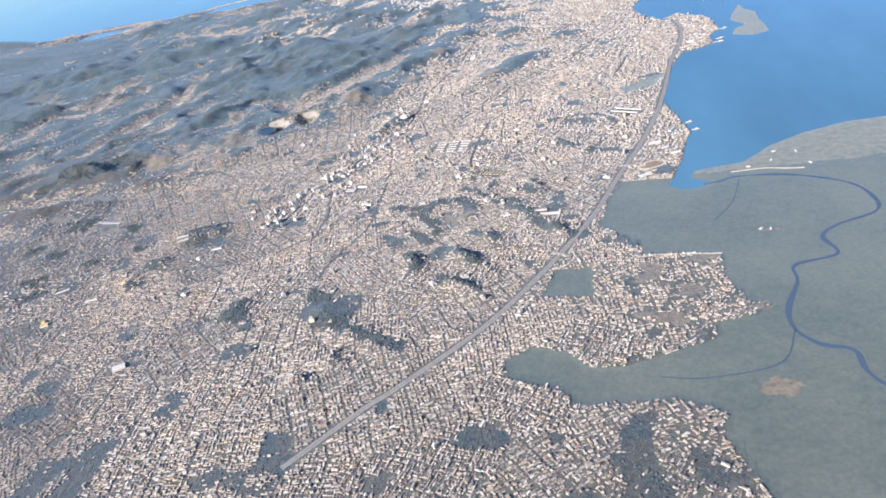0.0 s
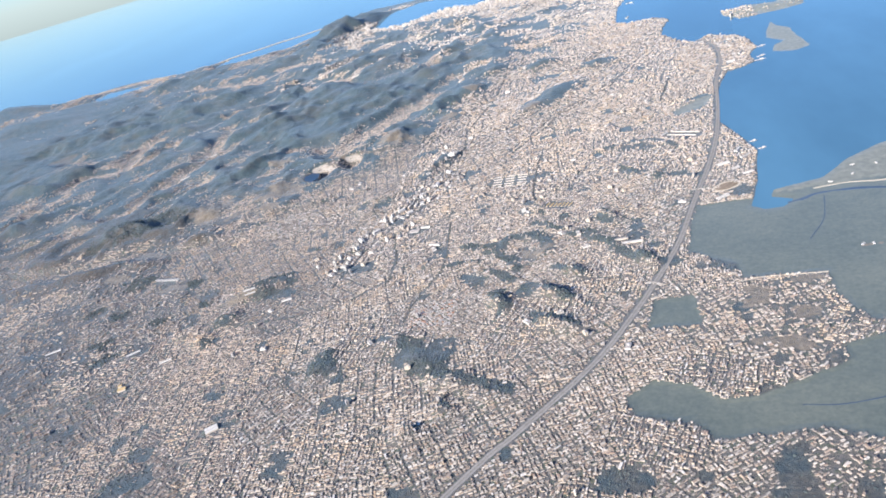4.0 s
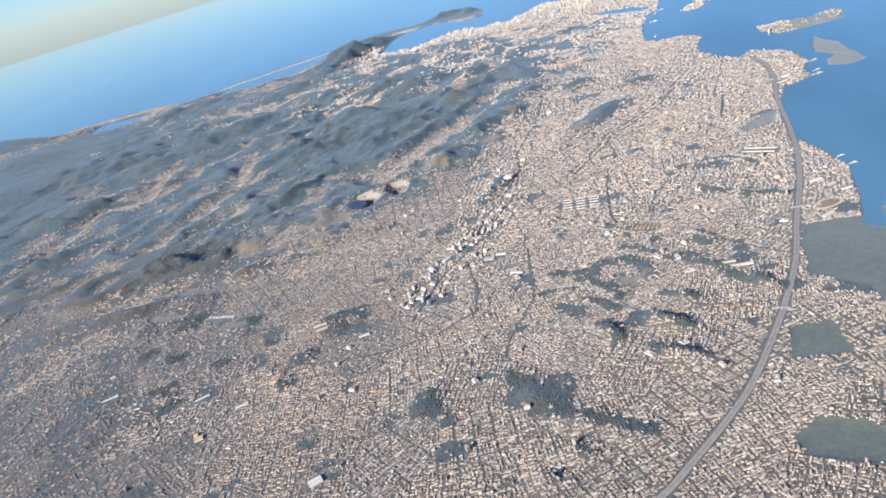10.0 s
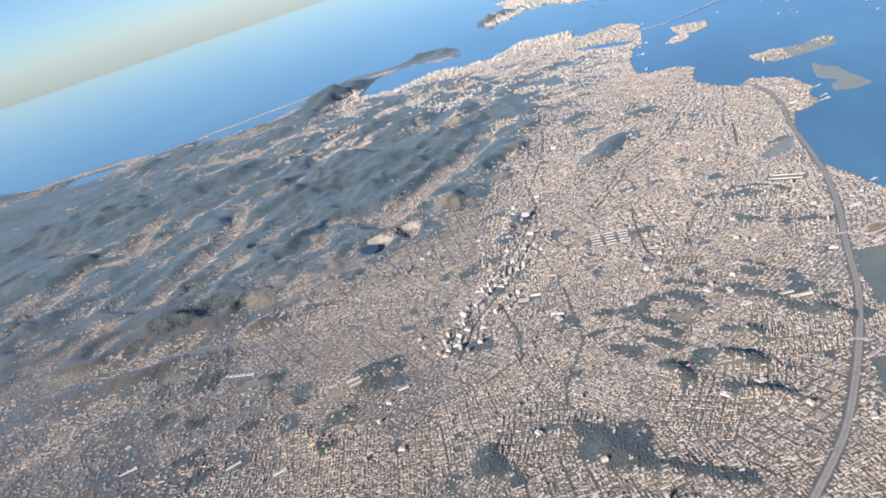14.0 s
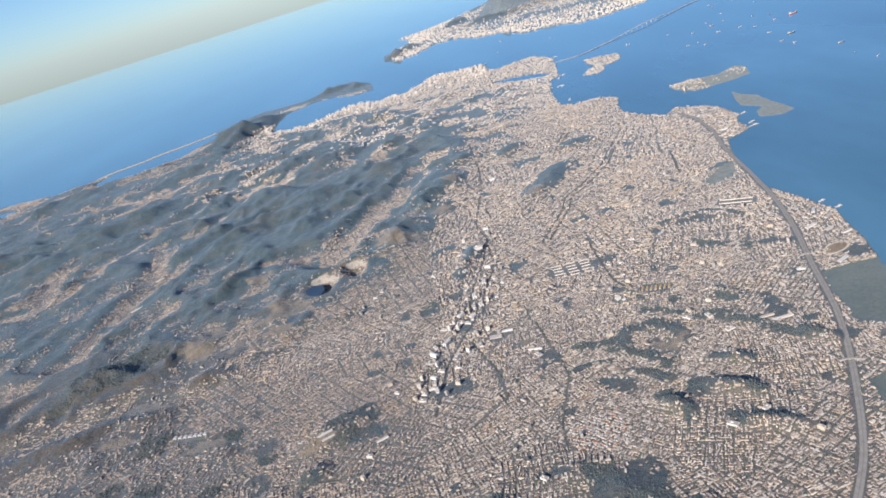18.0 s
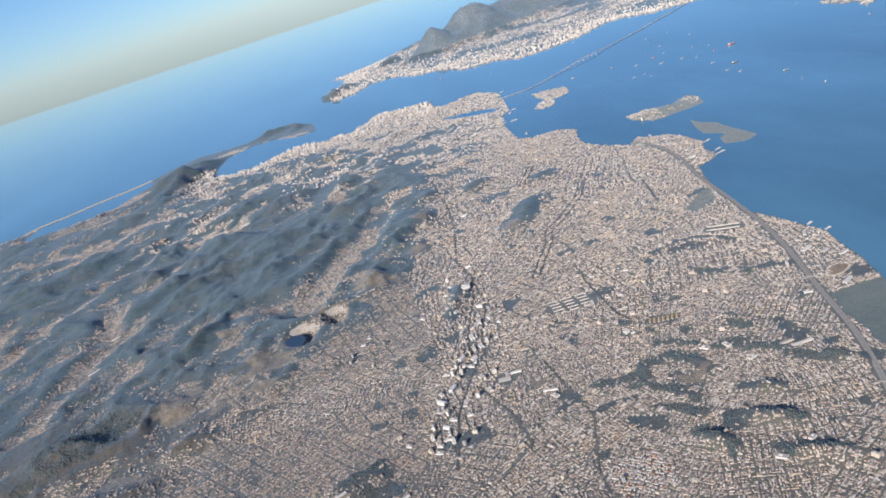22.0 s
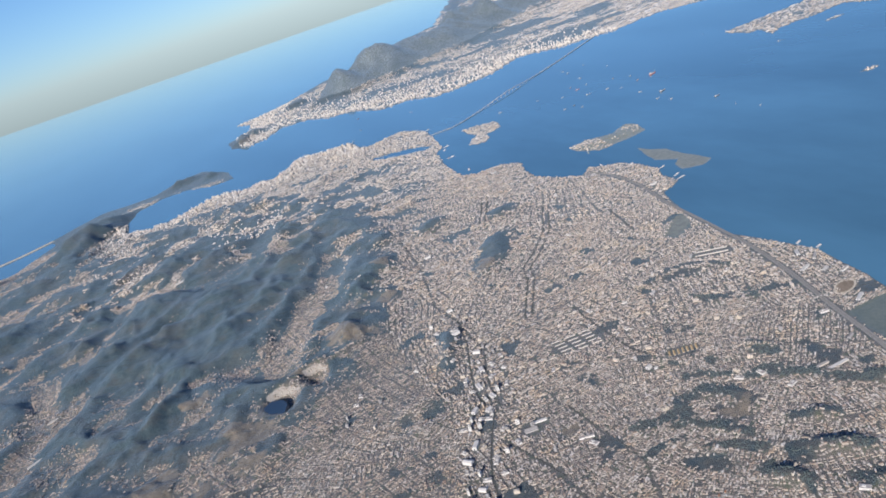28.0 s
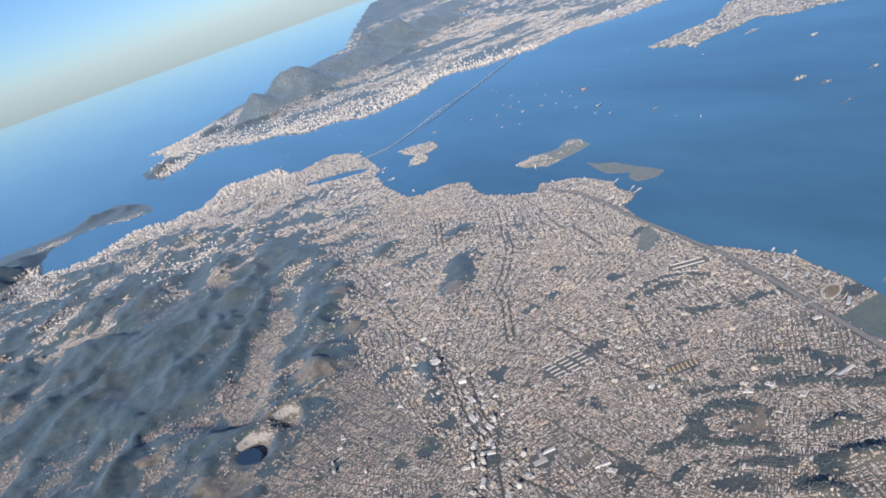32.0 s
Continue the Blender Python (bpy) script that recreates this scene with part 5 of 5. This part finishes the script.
def race_track(x, y, turn, a, b):
    ob = base_empty("race_track", x, y, turn, "pale oval sand track around a brown infield", "race track", lift=0.1)
    for name, inner, outer, z, mat in (("track", 0.8, 1.0, 0.16, M_SAND), ("infield", 0.0, 0.78, 0.12, M_SOIL)):
        ring = [(math.cos(k * math.tau / 48), math.sin(k * math.tau / 48)) for k in range(48)]
        bm = bmesh.new()
        rows = [[bm.verts.new((c * a * q, s * b * q, h)) for c, s in ring] for q, h in ((outer, z - 0.2), (outer, z), (max(inner, 0.02), z))]
        for lo, hi in zip(rows[:-1], rows[1:]):
            for k in range(48):
                bm.faces.new((lo[k], lo[(k + 1) % 48], hi[(k + 1) % 48], hi[k]))
        part(name, bm, mat, ob)


race_track(121, 272, 25, 6.5, 3.6)


# ---- motorway crossings ----
def overpass(x, y, turn, length):
    ob = base_empty("overpass", x, y, turn, "short concrete road bridge over the motorway", "bridge", "motorway crossings")
    deck = part("deck", slab(0, 0, 0.55, length, 0.7, 0.1), M_ASPHALT, ob)
    for s in (-1, 1):
        part("parapet", slab(0, s * 0.33, 0.65, length, 0.04, 0.08), M_GREYWALL, deck)
        part("ramp", slab(s * length * 0.5, 0, 0, 1.2, 0.7, 0.6, 0, 0.8), M_ASPHALT, ob)
    for s in (-1, 0, 1):
        part("pillar", slab(s * 1.4, 0, 0, 0.2, 0.5, 0.6), M_CONCRETE, ob)


overpass(86.5, 203, -20, 4.4)
overpass(110, 273, -18, 4.4)


houses("tightly packed pale low houses along narrow streets", -50, 175, 62, 300, 34, 0.8, 11)
houses("low brown-roofed houses between yards and trees", -110, -50, 62, 300, 34, 0.82, 25, 0.9, 0.88, M_TILED, 0.5)
houses("scattered low houses between wooded slopes", -420, -110, 90, 330, 40, 0.92, 12, 1.0, 0.9, M_TILED, 0.4)
houses("tightly packed pale low houses along narrow streets", -40, 175, 300, 440, 40, 1.0, 13, 1.35)
houses("tightly packed pale low houses along narrow streets", -110, -40, 300, 330, 34, 0.8, 24)
houses("valley houses below green hills", -420, -40, 330, 700, 50, 0.84, 14, 0.85, 0.85, M_TILED, 0.5)
houses("dense far houses on the bay side", -40, 240, 440, 640, 46, 1.35, 15, 1.6)
houses("far town houses behind the harbour", -240, 200, 640, 980, 60, 1.8, 16, 1.6, 0.88, M_FAR_TOWN, 0.8)
houses("coastal houses at the foot of steep hills", -900, -240, 640, 1040, 80, 1.5, 17, 1.2, 0.8, M_TILED, 0.5)
houses("low houses along a lagoon beach", -240, -70, 982, 1170, 50, 1.6, 26, 1.3, 0.9, M_FAR_TOWN, 0.7)
houses("distant city blocks across the bay", -50, 700, 950, 1700, 110, 2.3, 18, 1.3, 0.75, M_FAR_TOWN, 0.9)
houses("distant suburbs across the bay", 440, 2000, 1000, 2600, 240, 10.0, 19, 2.2, 0.75, M_FAR_TOWN, 0.9)
houses("pale installations on small bay islands", 300, 520, 400, 670, 30, 1.8, 23, 1.6, 0.7, M_BLOCKS, 0.8)
houses("distant houses on the airport island", 430, 950, 500, 800, 80, 2.6, 20, 1.4, 0.8, M_HOUSES, 0.8)


# ---- high-rise fronts by the water ----
def highrises(label, x0, x1, y0, y1, number, seed, reach, size, tall, material=None):
    """Crowded tall blocks near a shore, as stuff."""
    r = np.random.default_rng(seed)
    x, y = r.uniform(x0, x1, number * 6), r.uniform(y0, y1, number * 6)
    sea = shore(x, y)
    hi = hills(x, y)
    ok = (sea > 2.5) & (r.random(len(x)) < np.exp(-sea / reach)) & (hi < 3.5)
    x, y, sea, hi = x[ok][:number], y[ok][:number], sea[ok][:number], hi[ok][:number]
    n = len(x)
    z = above_sea(hi, sea)
    p = np.c_[x, y, r.choice([15.0, 50.0, 105.0], n) + r.normal(0, 6, n), z]
    boxes("highrises", p, size * r.uniform(0.7, 1.5, n), size * r.uniform(0.6, 1.0, n), tall * r.uniform(0.5, 1.3, n), material or M_BLOCKS, label, "apartment towers")


highrises("white beachfront apartment towers in a dense row", -230, 60, 860, 975, 760, 71, 14, 1.15, 2.3, M_FRONT)
highrises("pale downtown towers behind the harbour", 0, 80, 780, 960, 320, 72, 26, 1.2, 1.8)
highrises("cream apartment towers in a hill district", -125, -55, 690, 760, 80, 73, 200, 1.2, 1.2, M_FRONT)
highrises("pale apartment towers across the bay", -60, 480, 980, 1600, 2600, 74, 50, 1.4, 2.1, M_FRONT)


# ---- woods ----
def clumps(name, x, y, z, size, label):
    """Leafy crowns: a lumpy two-ring dome each, uneven from tree to tree."""
    r = np.random.default_rng(len(x))
    n = len(x)
    a = np.arange(5) * math.tau / 5
    turn = r.uniform(0, math.tau, n)[:, None]
    wide = size[:, None] * r.uniform(0.7, 1.25, (n, 5))
    mid = size[:, None] * r.uniform(0.35, 0.75, (n, 5))
    v = np.zeros((n, 11, 3))
    v[:, :5, 0], v[:, :5, 1] = x[:, None] + wide * np.cos(a + turn) * 0.6, y[:, None] + wide * np.sin(a + turn) * 0.6
    v[:, 5:10, 0], v[:, 5:10, 1] = x[:, None] + mid * np.cos(a + turn + 0.5) * 0.75, y[:, None] + mid * np.sin(a + turn + 0.5) * 0.75
    v[:, 10, 0], v[:, 10, 1] = x + size * r.uniform(-0.15, 0.15, n), y + size * r.uniform(-0.15, 0.15, n)
    v[:, :5, 2] = z[:, None] - 0.1
    v[:, 5:10, 2] = z[:, None] + size[:, None] * r.uniform(0.3, 0.55, (n, 5))
    v[:, 10, 2] = z + size * r.uniform(0.55, 0.8, n)
    k = np.arange(5)
    low = np.stack([k, (k + 1) % 5, 5 + (k + 1) % 5, 5 + k], 1)
    top = np.stack([5 + k, 5 + (k + 1) % 5, np.full(5, 10)], 1)
    base = np.arange(n)[:, None, None] * 11
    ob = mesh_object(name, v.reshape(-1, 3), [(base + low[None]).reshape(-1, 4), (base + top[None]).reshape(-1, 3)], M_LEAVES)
    return tagged(ob, label, "trees", kind="stuff")


def woods(label, x0, x1, y0, y1, number, seed, low, high, least, town):
    r = np.random.default_rng(seed)
    x, y = r.uniform(x0, x1, number), r.uniform(y0, y1, number)
    sea, wet = shore(x, y), marsh(x, y)
    hi = hills(x, y)
    u = urban(x, y, hi, sea, wet)
    grove = fbm(x, y, 8.0, 91, 3)
    ok = (sea > 1.5) & (wet < -0.5) & ((x < 140) | (y < 430)) & (off_line(x, y, HIGHWAY) > 2.0) & (bare_land(x, y) < 0.35)
    ok &= (r.random(number) < np.clip((grove - 0.5) * 5, 0.03, 1)) if town else ((u < 0.55) & ((hi > least) | (woodlots(x, y) > 0.4)) & (r.random(number) < np.clip((grove - 0.25) * 4, 0.1, 1)))
    x, y, sea, hi = x[ok], y[ok], sea[ok], hi[ok]
    z = above_sea(hi, sea)
    clumps("trees", x, y, z, r.uniform(low, high, len(x)), label)


woods("dark green trees on small town hills", -120, 130, 120, 330, 90000, 81, 0.28, 0.6, 0.4, False)
woods("dark green trees in yards and along streets", -130, 150, 90, 420, 26000, 82, 0.3, 0.65, 0, True)
woods("dark woods between the outer quarters", -260, -105, 190, 390, 60000, 84, 0.35, 0.7, 99, False)
